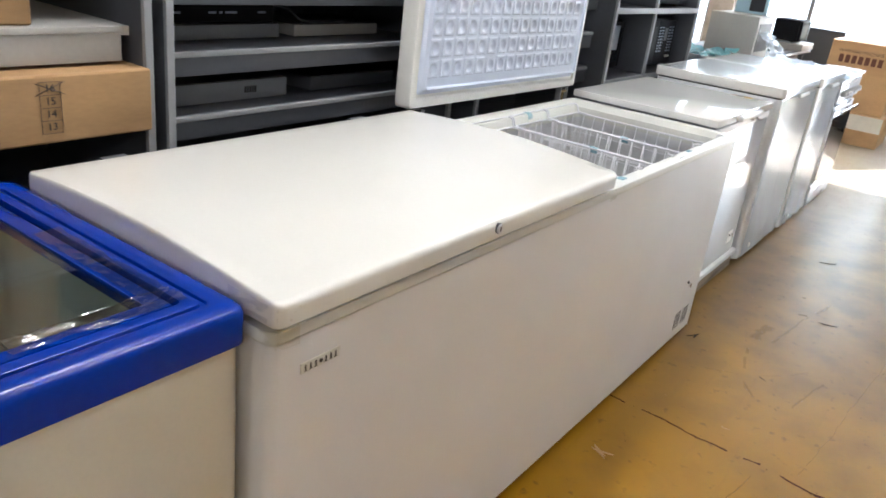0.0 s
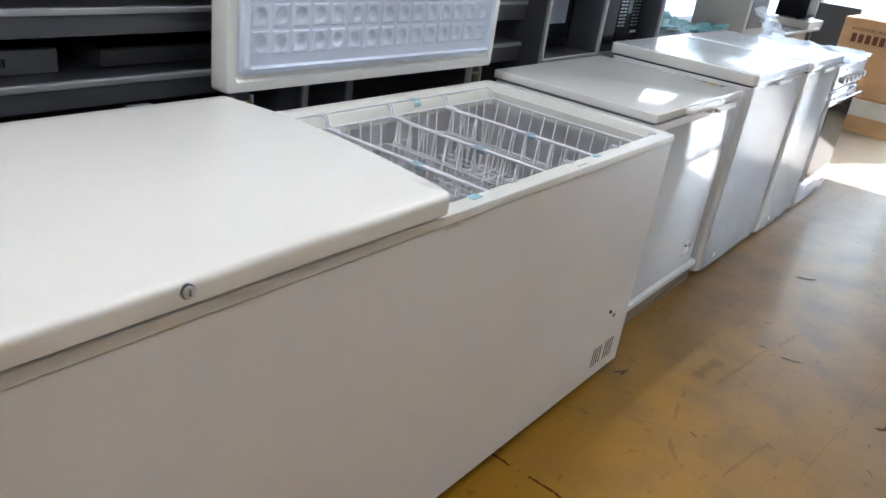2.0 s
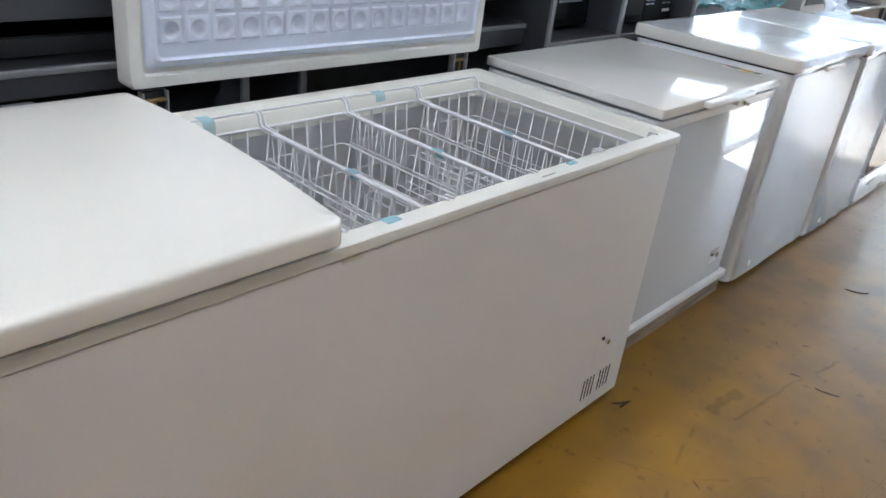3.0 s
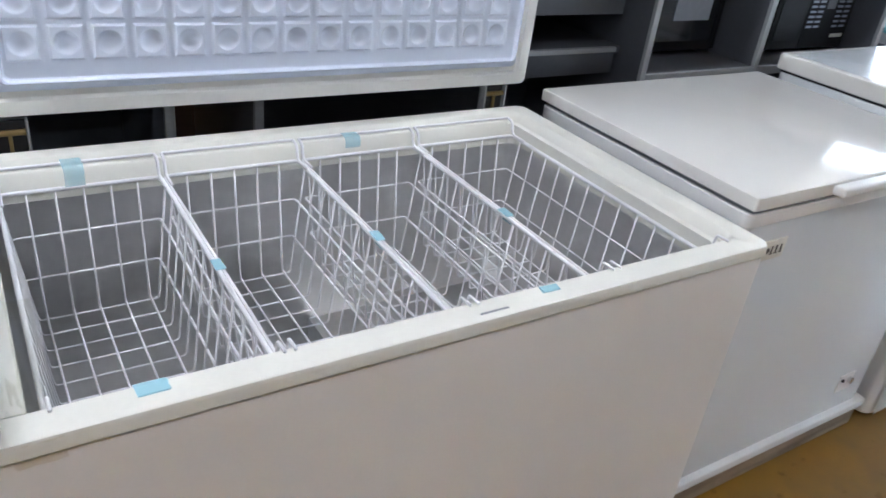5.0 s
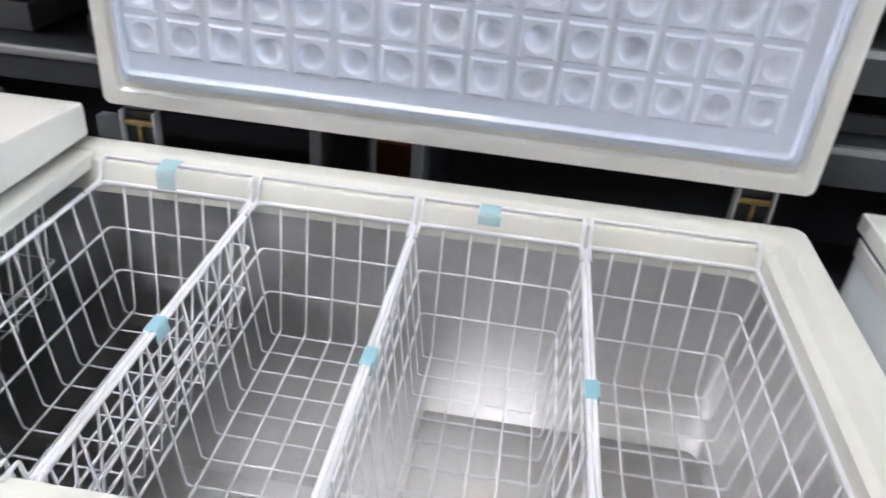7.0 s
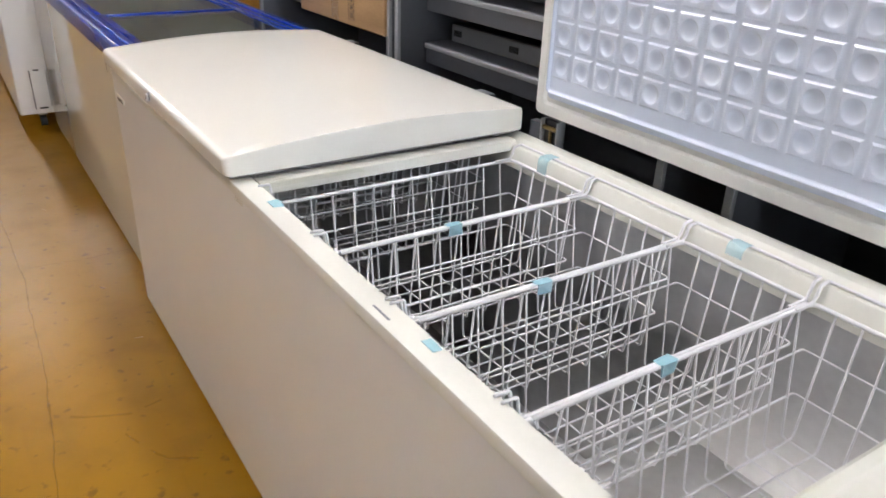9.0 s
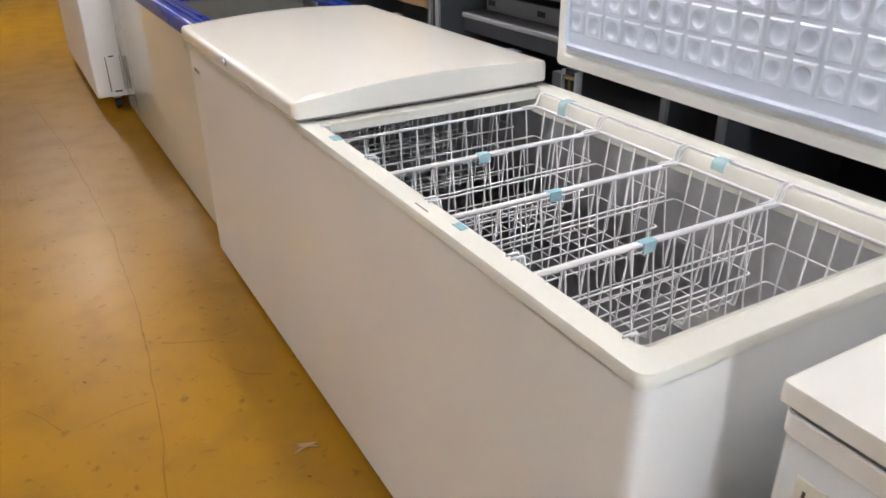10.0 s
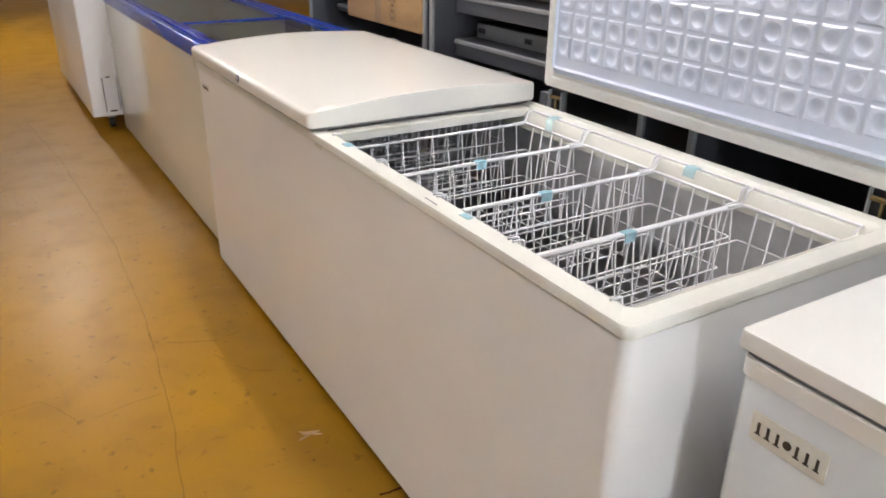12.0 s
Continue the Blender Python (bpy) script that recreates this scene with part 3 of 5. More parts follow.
    bmesh.ops.transform(frame_bm, matrix=Matrix(((1, 0, 0, 0), (0, 0, 1, oy), (0, 1, 0, 0), (0, 0, 0, 1))), verts=frame_bm.verts)
    open_lid = part("open_lid", frame_bm, FRAMEWHITE, f, "raised lid with a soft white seal")
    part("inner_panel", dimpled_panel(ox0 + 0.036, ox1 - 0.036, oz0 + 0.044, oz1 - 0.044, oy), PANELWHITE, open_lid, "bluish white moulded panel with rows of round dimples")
    open_lid.matrix_world = Matrix.Translation((ox1, oy, oz0 - 0.004)) @ pose(0, 0, 0, 0, 0.45, 0) @ Matrix.Translation((-ox1, -oy, -oz0))
    for hx in (1.245, 2.237):
        bm = bmesh.new()
        add_box(bm, hx - 0.030, hx - 0.026, 0.724, 0.75, 0.80, 0.90, 0.001)
        add_box(bm, hx + 0.026, hx + 0.030, 0.724, 0.75, 0.80, 0.90, 0.001)
        add_box(bm, hx - 0.03, hx + 0.03, 0.744, 0.75, 0.78, 0.90, 0.001)
        h = part("hinge", bm, RACKEDGE, f, "sprung metal hinge", smooth=False)
        part("hinge_block", box(hx - 0.0255, hx + 0.0255, 0.735, 0.7435, 0.80, 0.899, 0.001), BLACK, h, "dark hinge block", smooth=False)
        bm = cyl((hx - 0.025, 0.731, 0.880), (hx + 0.025, 0.731, 0.880), 0.0055, 12)
        add_box(bm, hx - 0.003, hx + 0.003, 0.728, 0.7345, 0.84, 0.878, 0.001)
        part("spring", bm, BRASS, h, smooth=False)
    part("hinge_plate", box(1.172, 1.212, 0.728, 0.75, 0.80, 0.885, 0.002), RACK, f)
    for hx in (0.2, 0.97):
        part("hinge", box(hx - 0.03, hx + 0.03, 0.714, 0.75, 0.78, 0.905, 0.002), RACK, f)
    return f


def dimpled_panel(x0, x1, z0, z1, y):
    """A moulded panel in the plane of x and z that faces -y: a raised border rib, and square pads with round dimples."""
    bm = bmesh.new()

    def ring(pts0, pts1):
        a, b = [bm.verts.new(p) for p in pts0], [bm.verts.new(p) for p in pts1]
        for i in range(len(a)):
            j = (i + 1) % len(a)
            bm.faces.new((a[i], a[j], b[j], b[i]))

    def rect(o, yy, r=0.012):
        return [(px, yy, pz) for px, pz, _ in rrect(x0 + o, x1 - o, z0 + o, z1 - o, r, 0, 5)]
    steps = ((0.0, y + 0.006), (0.004, y + 0.004), (0.014, y - 0.003), (0.0165, y - 0.014), (0.0185, y - 0.017), (0.0205, y - 0.0165), (0.0225, y - 0.009), (0.025, y - 0.007))
    loops = [rect(o, yy) for o, yy in steps]
    for a, b in zip(loops, loops[1:]):
        ring(a, b)
    base = y - 0.007
    px0, pz0, pitch, rows_n, cols = 1.2805, 1.029, 0.0658, 9, 15
    ax, bx = px0 - pitch / 2, px0 + (cols - 0.5) * pitch
    az, bz = pz0 - pitch / 2, pz0 + (rows_n - 0.5) * pitch
    ix0, ix1, iz0, iz1 = x0 + 0.025, x1 - 0.025, z0 + 0.025, z1 - 0.025
    for a, b, c, d in ((ix0, ax, iz0, iz1), (bx, ix1, iz0, iz1), (ax, bx, iz0, az), (ax, bx, bz, iz1)):
        bm.faces.new([bm.verts.new(p) for p in ((a, base, c), (b, base, c), (b, base, d), (a, base, d))])
    for r in range(rows_n):
        for c in range(cols):
            cx, cz = px0 + c * pitch, pz0 + r * pitch
            hw, hh, d = 0.0275, 0.0290, base - 0.0040
            n = 24
            sq, sq0, cell = [], [], []
            for k in range(n):
                t = 2 * math.pi * k / n
                u, v = math.cos(t), math.sin(t)
                s = 1 / max(abs(u), abs(v))
                sq.append((cx + u * s * (hw - 0.0040), d, cz + v * s * (hh - 0.0036)))
                cell.append((cx + u * s * pitch / 2, base, cz + v * s * pitch / 2))
                sq0.append((cx + u * s * hw, base - 0.0003, cz + v * s * hh))
            prev = sq0
            rings = [sq] + [[(cx + rr * math.cos(2 * math.pi * k / n), d + dd, cz + rr * math.sin(2 * math.pi * k / n)) for k in range(n)]
                            for rr, dd in ((0.0208, 0.0), (0.0200, 0.0003), (0.0188, 0.0013), (0.0170, 0.0032), (0.0145, 0.0054), (0.0113, 0.0073), (0.0077, 0.0087), (0.0040, 0.0095), (0.0014, 0.0097))]
            verts = [[bm.verts.new(p) for p in lp] for lp in [cell, sq0] + rings]
            for a, b in zip(verts, verts[1:]):
                for k in range(n):
                    q = (k + 1) % n
                    bm.faces.new((a[k], a[q], b[q], b[k]))
            bm.faces.new(verts[-1])
    return bm


long_freezer()

# ---- wire baskets ----
BW, BY0, BY1, BZ1, BZ0 = 0.2545, 0.068, 0.650, 0.806, 0.575


def wire_basket(x):
    """A hanging basket whose left top corner is at x: wires bent into a U, two hoops, a stout top frame and hangers."""
    b = thing("wire_basket", x, 0, 0, "white plastic-coated wire basket hung in the open freezer", "basket", "freezer baskets")
    w, s = BW, 0.026     # s: how far the walls lean in at the bottom
    top = rounded_path([(0, BY0, BZ1), (w, BY0, BZ1), (w, BY1, BZ1), (0, BY1, BZ1)], 0.015, True)
    raw_part("top_frame", *wires([top], 0.0038, 8), WIRE, b)
    up = 0.8405
    hang = rounded_path([(0.003, BY1 - 0.05, BZ1 + 0.004), (0.003, BY1 - 0.004, BZ1 + 0.004), (0.003, BY1 + 0.003, up - 0.004), (0.003, BY1 + 0.014, up), (0.003, BY1 + 0.024, up), (w - 0.003, BY1 + 0.024, up),
                         (w - 0.003, BY1 + 0.014, up), (w - 0.003, BY1 + 0.003, up - 0.004), (w - 0.003, BY1 - 0.004, BZ1 + 0.004), (w - 0.003, BY1 - 0.05, BZ1 + 0.004)], 0.012)
    raw_part("back_hanger", *wires([hang], 0.003, 8), WIRE, b)
    for hx in (0.004, w - 0.004):
        hook = rounded_path([(hx, BY0 + 0.012, BZ1 + 0.003), (hx, BY0 - 0.006, BZ1 + 0.006), (hx, BY0 - 0.012, 0.8518), (hx, BY0 - 0.035, 0.8524)], 0.004)
        raw_part("front_hook", *wires([hook], 0.0024, 8), WIRE, b)

    def share(name, mesh):
        ob = new(name, mesh)
        ob.parent = b
        return ob
    first = None
    for i in range(12):
        y = BY0 + 0.019 + i * 0.0487
        yb = y + (0.5 - (i + 0.5) / 12) * 2 * s * 0.55
        if first is None:
            first = raw_part("cross_wire", *wires([rounded_path([(0, 0, BZ1), (s, 0, BZ0), (w - s, 0, BZ0), (w, 0, BZ1)], 0.007)], 0.0019), WIRE, b)
            o = first
        else:
            o = share("cross_wire", first.data)
        o.location.y = (y + yb) / 2
    first = None
    for i in range(5):
        u = (i + 0.5) / 5
        if first is None:
            first = raw_part("long_wire", *wires([rounded_path([(0, BY0, BZ1), (0, BY0 + s, BZ0 + 0.0032), (0, BY1 - s, BZ0 + 0.0032), (0, BY1, BZ1)], 0.007)], 0.0019), WIRE, b)
            o = first
        else:
            o = share("long_wire", first.data)
        o.location.x = s * 0.7 + (w - 1.4 * s) * u
    for z in (0.727, 0.650):
        o = s * (BZ1 - z) / (BZ1 - BZ0) - 0.002
        hoop = rounded_path([(o, BY0 + o, z), (w - o, BY0 + o, z), (w - o, BY1 - o, z), (o, BY1 - o, z)], 0.009, True)
        raw_part("hoop_wire", *wires([hoop], 0.0021), WIRE, b)
    return b


basket = wire_basket(1.2095)
for x in (1.4695, 1.7295, 1.9905, 0.075, 0.341, 0.607, 0.873):
    copy_thing(basket, pose(x, 0, 0))


def tape_strip(x, y, z, w, d, drape=0.0):
    """A torn strip of tape that lies flat, and hangs down over the edge where drape is given."""
    t = thing("tape_strip", x, y, z, "torn strip of pale blue packing tape", "tape", "tape strips")
    bm = bmesh.new()
    add_box(bm, -w / 2, w / 2, -d / 2, d / 2, 0.0, 0.0012)
    if drape:
        add_box(bm, w / 2 - 0.0012, w / 2 + 0.001, -d / 2 + 0.003, d / 2 - 0.002, -drape, 0.001)
    for v in bm.verts:
        v.co += Vector((random.uniform(-1, 1), random.uniform(-1, 1), 0)) * 0.002
    part("strip", bm, TAPE, t, smooth=False)
    return t


for x in (1.4655, 1.7265, 1.987):
    tape_strip(x, 0.317, BZ1 + 0.004, 0.014, 0.032, 0.02)


def ledge_tape(x, w, back, drop):
    """A strip stuck over a basket's back hanger: it lies on the ledge and hangs down its face."""
    t = thing("tape_strip", x, 0.646, 0.8455, "strip of pale blue packing tape over a basket hanger", "tape", "tape strips")
    bm, rows = bmesh.new(), []
    line = [(back, -0.001), (back * 0.6, 0.0005), (0.016, 0.0), (0.006, -0.001), (0.001, -0.006), (-0.001, -drop * 0.5), (-0.0015, -drop)]
    for k, (y, z) in enumerate(line):
        rows.append([bm.verts.new((u * w * (0.5 + 0.05 * noise.noise(Vector((k, u, x)))), y + 0.001 * noise.noise(Vector((k * 2.1, u, x))), z)) for u in (-1, -0.3, 0.4, 1)])
    for a, b in zip(rows, rows[1:]):
        for q in range(3):
            bm.faces.new((a[q], a[q + 1], b[q + 1], b[q]))
    part("strip", bm, TAPE, t)
    return t


ledge_tape(1.325, 0.032, 0.040, 0.036)
ledge_tape(1.838, 0.034, 0.028, 0.022)
tape_strip(1.311, 0.031, 0.851, 0.034, 0.019)
tape_strip(1.852, 0.029, 0.851, 0.03, 0.015)


def clear_tape(line, widen, label, seed):
    """Crumpled clear tape laid along a line of (centre, sideways) points."""
    t = thing("clear_tape", 0, 0, 0, label, "tape", "clear tape")
    bm, rows, n = bmesh.new(), [], 14
    fine = []
    for (p, s), (q, r) in zip(line, line[1:]):
        fine += [(Vector(p).lerp(Vector(q), k / 6), Vector(s).lerp(Vector(r), k / 6)) for k in range(6)]
    fine.append((Vector(line[-1][0]), Vector(line[-1][1])))
    for i, (p, s) in enumerate(fine):
        out = s.cross(fine[min(i + 1, len(fine) - 1)][0] - fine[max(i - 1, 0)][0]).normalized()
        row = []
        for k in range(n + 1):
            u = (k / n - 0.5) * (1 + 0.18 * noise.noise(Vector((i * 0.4, k // 8, seed))))
            q = p + s * u * widen
            c = abs(noise.noise(q * 70 + Vector((seed, 0, 0)))) + 0.5 * abs(noise.noise(q * 190))
            row.append(bm.verts.new(q + out * (0.0008 + 0.0035 * c)))
        rows.append(row)
    for a, b in zip(rows, rows[1:]):
        for k in range(n):
            bm.faces.new((a[k], a[k + 1], b[k + 1], b[k]))
    part("film", bm, CLEARFILM, t)
    return t


side = (1, 0, 0)
clear_tape([((1.197, 0.26, 0.8485), side), ((1.198, 0.06, 0.8492), side), ((1.198, 0.02, 0.851), side), ((1.199, 0.002, 0.851), side), ((1.2, -0.004, 0.847), side), ((1.2, -0.004, 0.818), side)], 0.046,
           "crumpled clear packing tape over the freezer's front rim", 1.0)
rise = (0, 0, 1)
clear_tape([((-0.004, 0.10, 0.866), rise), ((-0.004, 0.01, 0.864), rise), ((0.0, -0.010, 0.862), rise), ((0.012, -0.017, 0.861), rise), ((0.042, -0.0175, 0.861), rise)], 0.066,
           "crumpled clear packing tape round the closed lid's corner", 5.0)

# ---- glass-topped freezer with blue frame ----


def display_freezer():
    f = thing("display_freezer", 0, 0, 0, "white chest freezer with blue frame and sliding glass top", "freezer")
    x0, x1, y0, y1 = -2.415, -0.014, 0.040, 0.745
    part("body", loft([rrect(x0 + o, x1 - o, y0 + o, y1 - o, 0.03, z, 6) for z, o in ((0.036, 0.006), (0.04, 0.002), (0.842, 0.002))], True), GLOSSCREAM, f)
    part("liner", loft([rrect(x0 + 0.06, x1 - 0.06, y0 + 0.06, y1 - 0.06, 0.03, z, 5) for z in (0.85, 0.3)], False, True), surface("pale_liner", (0.55, 0.56, 0.52), 0.4, vary=0.05), f)
    for fx in (x0 + 0.1, x1 - 0.1):
        for fy in (y0 + 0.1, y1 - 0.1):
            part("foot", cyl((fx, fy, 0.0), (fx, fy, 0.037), 0.03, 14), BLACK, f)
    def ring(o, z, r):
        return rrect(x0 + o, x1 - o, y0 + o, y1 - o, r, z, 6)
    part("frame", loft([ring(0.006, 0.826, 0.022), ring(-0.004, 0.829, 0.026), ring(-0.004, 0.878, 0.026), ring(0.0, 0.886, 0.024), ring(0.008, 0.891, 0.02),
                        ring(0.032, 0.892, 0.016), ring(0.036, 0.889, 0.014), ring(0.037, 0.884, 0.014), ring(0.044, 0.884, 0.012), ring(0.045, 0.889, 0.012), ring(0.047, 0.890, 0.012), ring(0.065, 0.890, 0.01), ring(0.067, 0.885, 0.01), ring(0.068, 0.872, 0.01), ring(0.082, 0.870, 0.006), ring(0.084, 0.84, 0.006)]), BLUE, f, "rounded blue plastic frame")
    for name, a, b, z in (("sliding_pane", x0 + 0.078, -0.72, 0.8755), ("sliding_pane", -0.78, x1 - 0.078, 0.883)):
        bm = bmesh.new()
        add_box(bm, a, b, y0 + 0.070, y0 + 0.096, z - 0.004, z + 0.006, 0.002)
        add_box(bm, a, b, y1 - 0.096, y1 - 0.070, z - 0.004, z + 0.006, 0.002)
        add_box(bm, a, a + 0.03, y0 + 0.096, y1 - 0.096, z - 0.004, z + 0.006, 0.002)
        add_box(bm, b - 0.03, b, y0 + 0.096, y1 - 0.096, z - 0.004, z + 0.006, 0.002)
        p = part(name, bm, BLUE, f, "sliding glass cover in a blue frame")
        part("glass", box(a + 0.03, b - 0.03, y0 + 0.096, y1 - 0.096, z - 0.002, z + 0.002), GLASS, p, smooth=False)
    verts, faces = wires([[(x, y0 + 0.065, 0.6), (x, y1 - 0.065, 0.6)] for x in np.linspace(x0 + 0.1, x1 - 0.1, 60)] + [[(x0 + 0.07, y, 0.6), (x1 - 0.07, y, 0.6)] for y in (0.2, 0.4, 0.6)], 0.002)
    raw_part("basket_grid", verts, faces, WIRE, f)
    for a, b, c, d, sd in ((x1 - 0.30, x1 - 0.055, y0 + 0.066, y0 + 0.112, 1.0), (x1 - 0.105, x1 - 0.058, y0 + 0.112, y0 + 0.42, 2.0)):
        bm, rows = bmesh.new(), []
        nx, ny = 56, 34
        for iu in range(nx + 1):
            row = []
            for iv in range(ny + 1):
                p = Vector((a + (b - a) * iu / nx, c + (d - c) * iv / ny, 0))
                k = 0.7 * abs(noise.noise(Vector((p.x * 16 + p.y * 30, p.y * 60 - p.x * 12, sd)))) + 0.22 * abs(noise.noise(Vector((p.x * 50, p.y * 120, sd))))
                row.append(bm.verts.new((p.x + 0.006 * noise.noise(p * 25), p.y + 0.008 * noise.noise(p * 21 + Vector((5, 0, sd))), 0.8925 + 0.009 * k)))
            rows.append(row)
        for ra, rb in zip(rows, rows[1:]):
            for iv in range(ny):
                bm.faces.new((ra[iv], ra[iv + 1], rb[iv + 1], rb[iv]))
        part("corner_tape", bm, CRINKLE, f, "crumpled clear packing tape")
    return f


display_freezer()

# ---- far freezer beyond it ----


def far_freezer():
    f = thing("chest_freezer", -2.43, -0.062, 0, "plain white chest freezer standing forward on black castors", "freezer")
    part("body", loft([rrect(-1.80 + o, 0 - o, -0.075 + o, 0.60 - o, 0.012, z, 6) for z, o in ((0.098, 0.004), (0.102, 0.0), (0.85, 0.0))], True, True), WHITE, f)
    part("lid", loft([rrect(-1.81 + o, 0.008 - o, -0.09 + o, 0.61 - o, 0.03, z, 6) for z, o in ((0.856, 0.004), (0.86, 0.0), (0.90, 0.0), (0.908, 0.006), (0.91, 0.02))], True, True), LIDWHITE, f)
    g = part("side_handle", box(0.001, 0.006, 0.015, 0.103, 0.13, 0.36, 0.002), WHITE, f, "white side cover plate with dark slots")
    bm = bmesh.new()
    add_box(bm, 0.0045, 0.0075, 0.011, 0.016, 0.13, 0.355)
    add_box(bm, 0.0045, 0.0075, 0.099, 0.102, 0.14, 0.355)
    add_box(bm, 0.0045, 0.0075, 0.035, 0.08, 0.128, 0.138)
    add_box(bm, 0.0045, 0.0075, 0.035, 0.065, 0.352, 0.360)
    part("slot", bm, BLACK, g, smooth=False)
    for fx in (-1.70, -0.10):
        for fy in (0.05, 0.5):
            c = part("castor", cyl((fx, fy - 0.018, 0.036), (fx, fy + 0.018, 0.036), 0.036, 18), BLACK, f, "black castor")
            part("castor_fork", box(fx - 0.03, fx + 0.03, fy - 0.024, fy + 0.024, 0.07, 0.098, 0.003), STEEL, c)
    return f


far_freezer()

# ---- chest freezers further along the row ----


def small_freezer():
    """White chest freezer on a crate, with a glossy lid and a lock handle."""
    f = thing("chest_freezer", 0, 0, 0, "glossy white chest freezer on its packing base", "freezer")
    x0, x1, y0, y1 = 2.418, 3.245, 0.117, 0.762
    part("body", loft([rrect(x0 + o, x1 - o, y0 + o, y1 - o, 0.02, z, 6) for z, o in ((0.098, 0.004), (0.102, 0.0), (0.822, 0.0), (0.826, 0.003))], True, True), GLOSSWHITE, f)
    part("seal", box(x0 + 0.006, x1 - 0.006, y0 + 0.002, y1 - 0.006, 0.8315, 0.841), GREYAV, f, "dark lid seal", smooth=False)
    part("top_trim", loft([rrect(x0 - o, x1 + o, y0 - o, y1 + o, 0.02, z, 6) for z, o in ((0.800, -0.001), (0.802, 0.003), (0.8285, 0.003), (0.8312, 0.0))]), WHITE, f)
    part("lid", loft([rrect(x0 - 0.006 + o, x1 + 0.006 - o, y0 - 0.008 + o, y1 + 0.006 - o, 0.007 - o * 0.4, z, 5) for z, o in ((0.840, 0.003), (0.842, 0.0), (0.865, 0.0), (0.868, 0.001), (0.869, 0.004))], True, True), LIDGLOSS, f)
    h = part("handle", box(2.65, 2.97, 0.080, 0.1085, 0.845, 0.866, 0.007, 3), WHITE, f, "white lid handle with a lock")
    part("lock_housing", box(2.865, 2.935, 0.088, 0.114, 0.826, 0.8445, 0.004), WHITE, h)
    part("lock", cyl((2.90, 0.089, 0.834), (2.90, 0.081, 0.834), 0.007, 14), CHROME, h)
    part("key", box(2.8985, 2.9015, 0.066, 0.081, 0.826, 0.838, 0.001), CHROME, h, smooth=False)
    part("control_plate", box(3.09, 3.16, y0 - 0.0012, y0 + 0.001, 0.165, 0.225), WHITE, f)
    part("thermostat", cyl((3.14, y0, 0.2), (3.14, y0 - 0.01, 0.2), 0.01, 16), CHROME, f)
    part("pilot_lamp", cyl((3.105, y0, 0.206), (3.105, y0 - 0.006, 0.206), 0.005, 12), BLACK, f)
    badge(f, 2.452, y0, 0.736, 0.115, 0.046)
    st = part("rating_sticker", box(3.196, 3.244, 0.168, 0.310, 0.8692, 0.8696), LABEL, f, "small coloured rating sticker", smooth=False)
    for a, b, mat in ((0.286, 0.306, RED), (0.252, 0.282, DARKGREY), (0.206, 0.248, surface("yellow_print", (0.55, 0.33, 0.03), 0.5)), (0.174, 0.200, DARKGREY)):
        part("print_band", box(3.200, 3.240, a, b, 0.8696, 0.8699), mat, st, smooth=False)
    return f


small_freezer()


def packing_base():
    b = thing("packing_base", 2.42, 0.1, 0, "wooden and foam packing base under the freezer", "pallet")
    part("foam_tray", box(0.0, 0.85, 0.0, 0.68, 0.072, 0.098, 0.006), surface("white_foam", (0.78, 0.79, 0.80), 0.8, vary=0.05, grain=120), b, "white foam tray")
    for y in (0.012, 0.3, 0.6):
        part("runner", box(0.01, 0.84, y, y + 0.07, 0.0, 0.071, 0.003), WOOD, b, "greyed wooden runner")
    return b


packing_base()


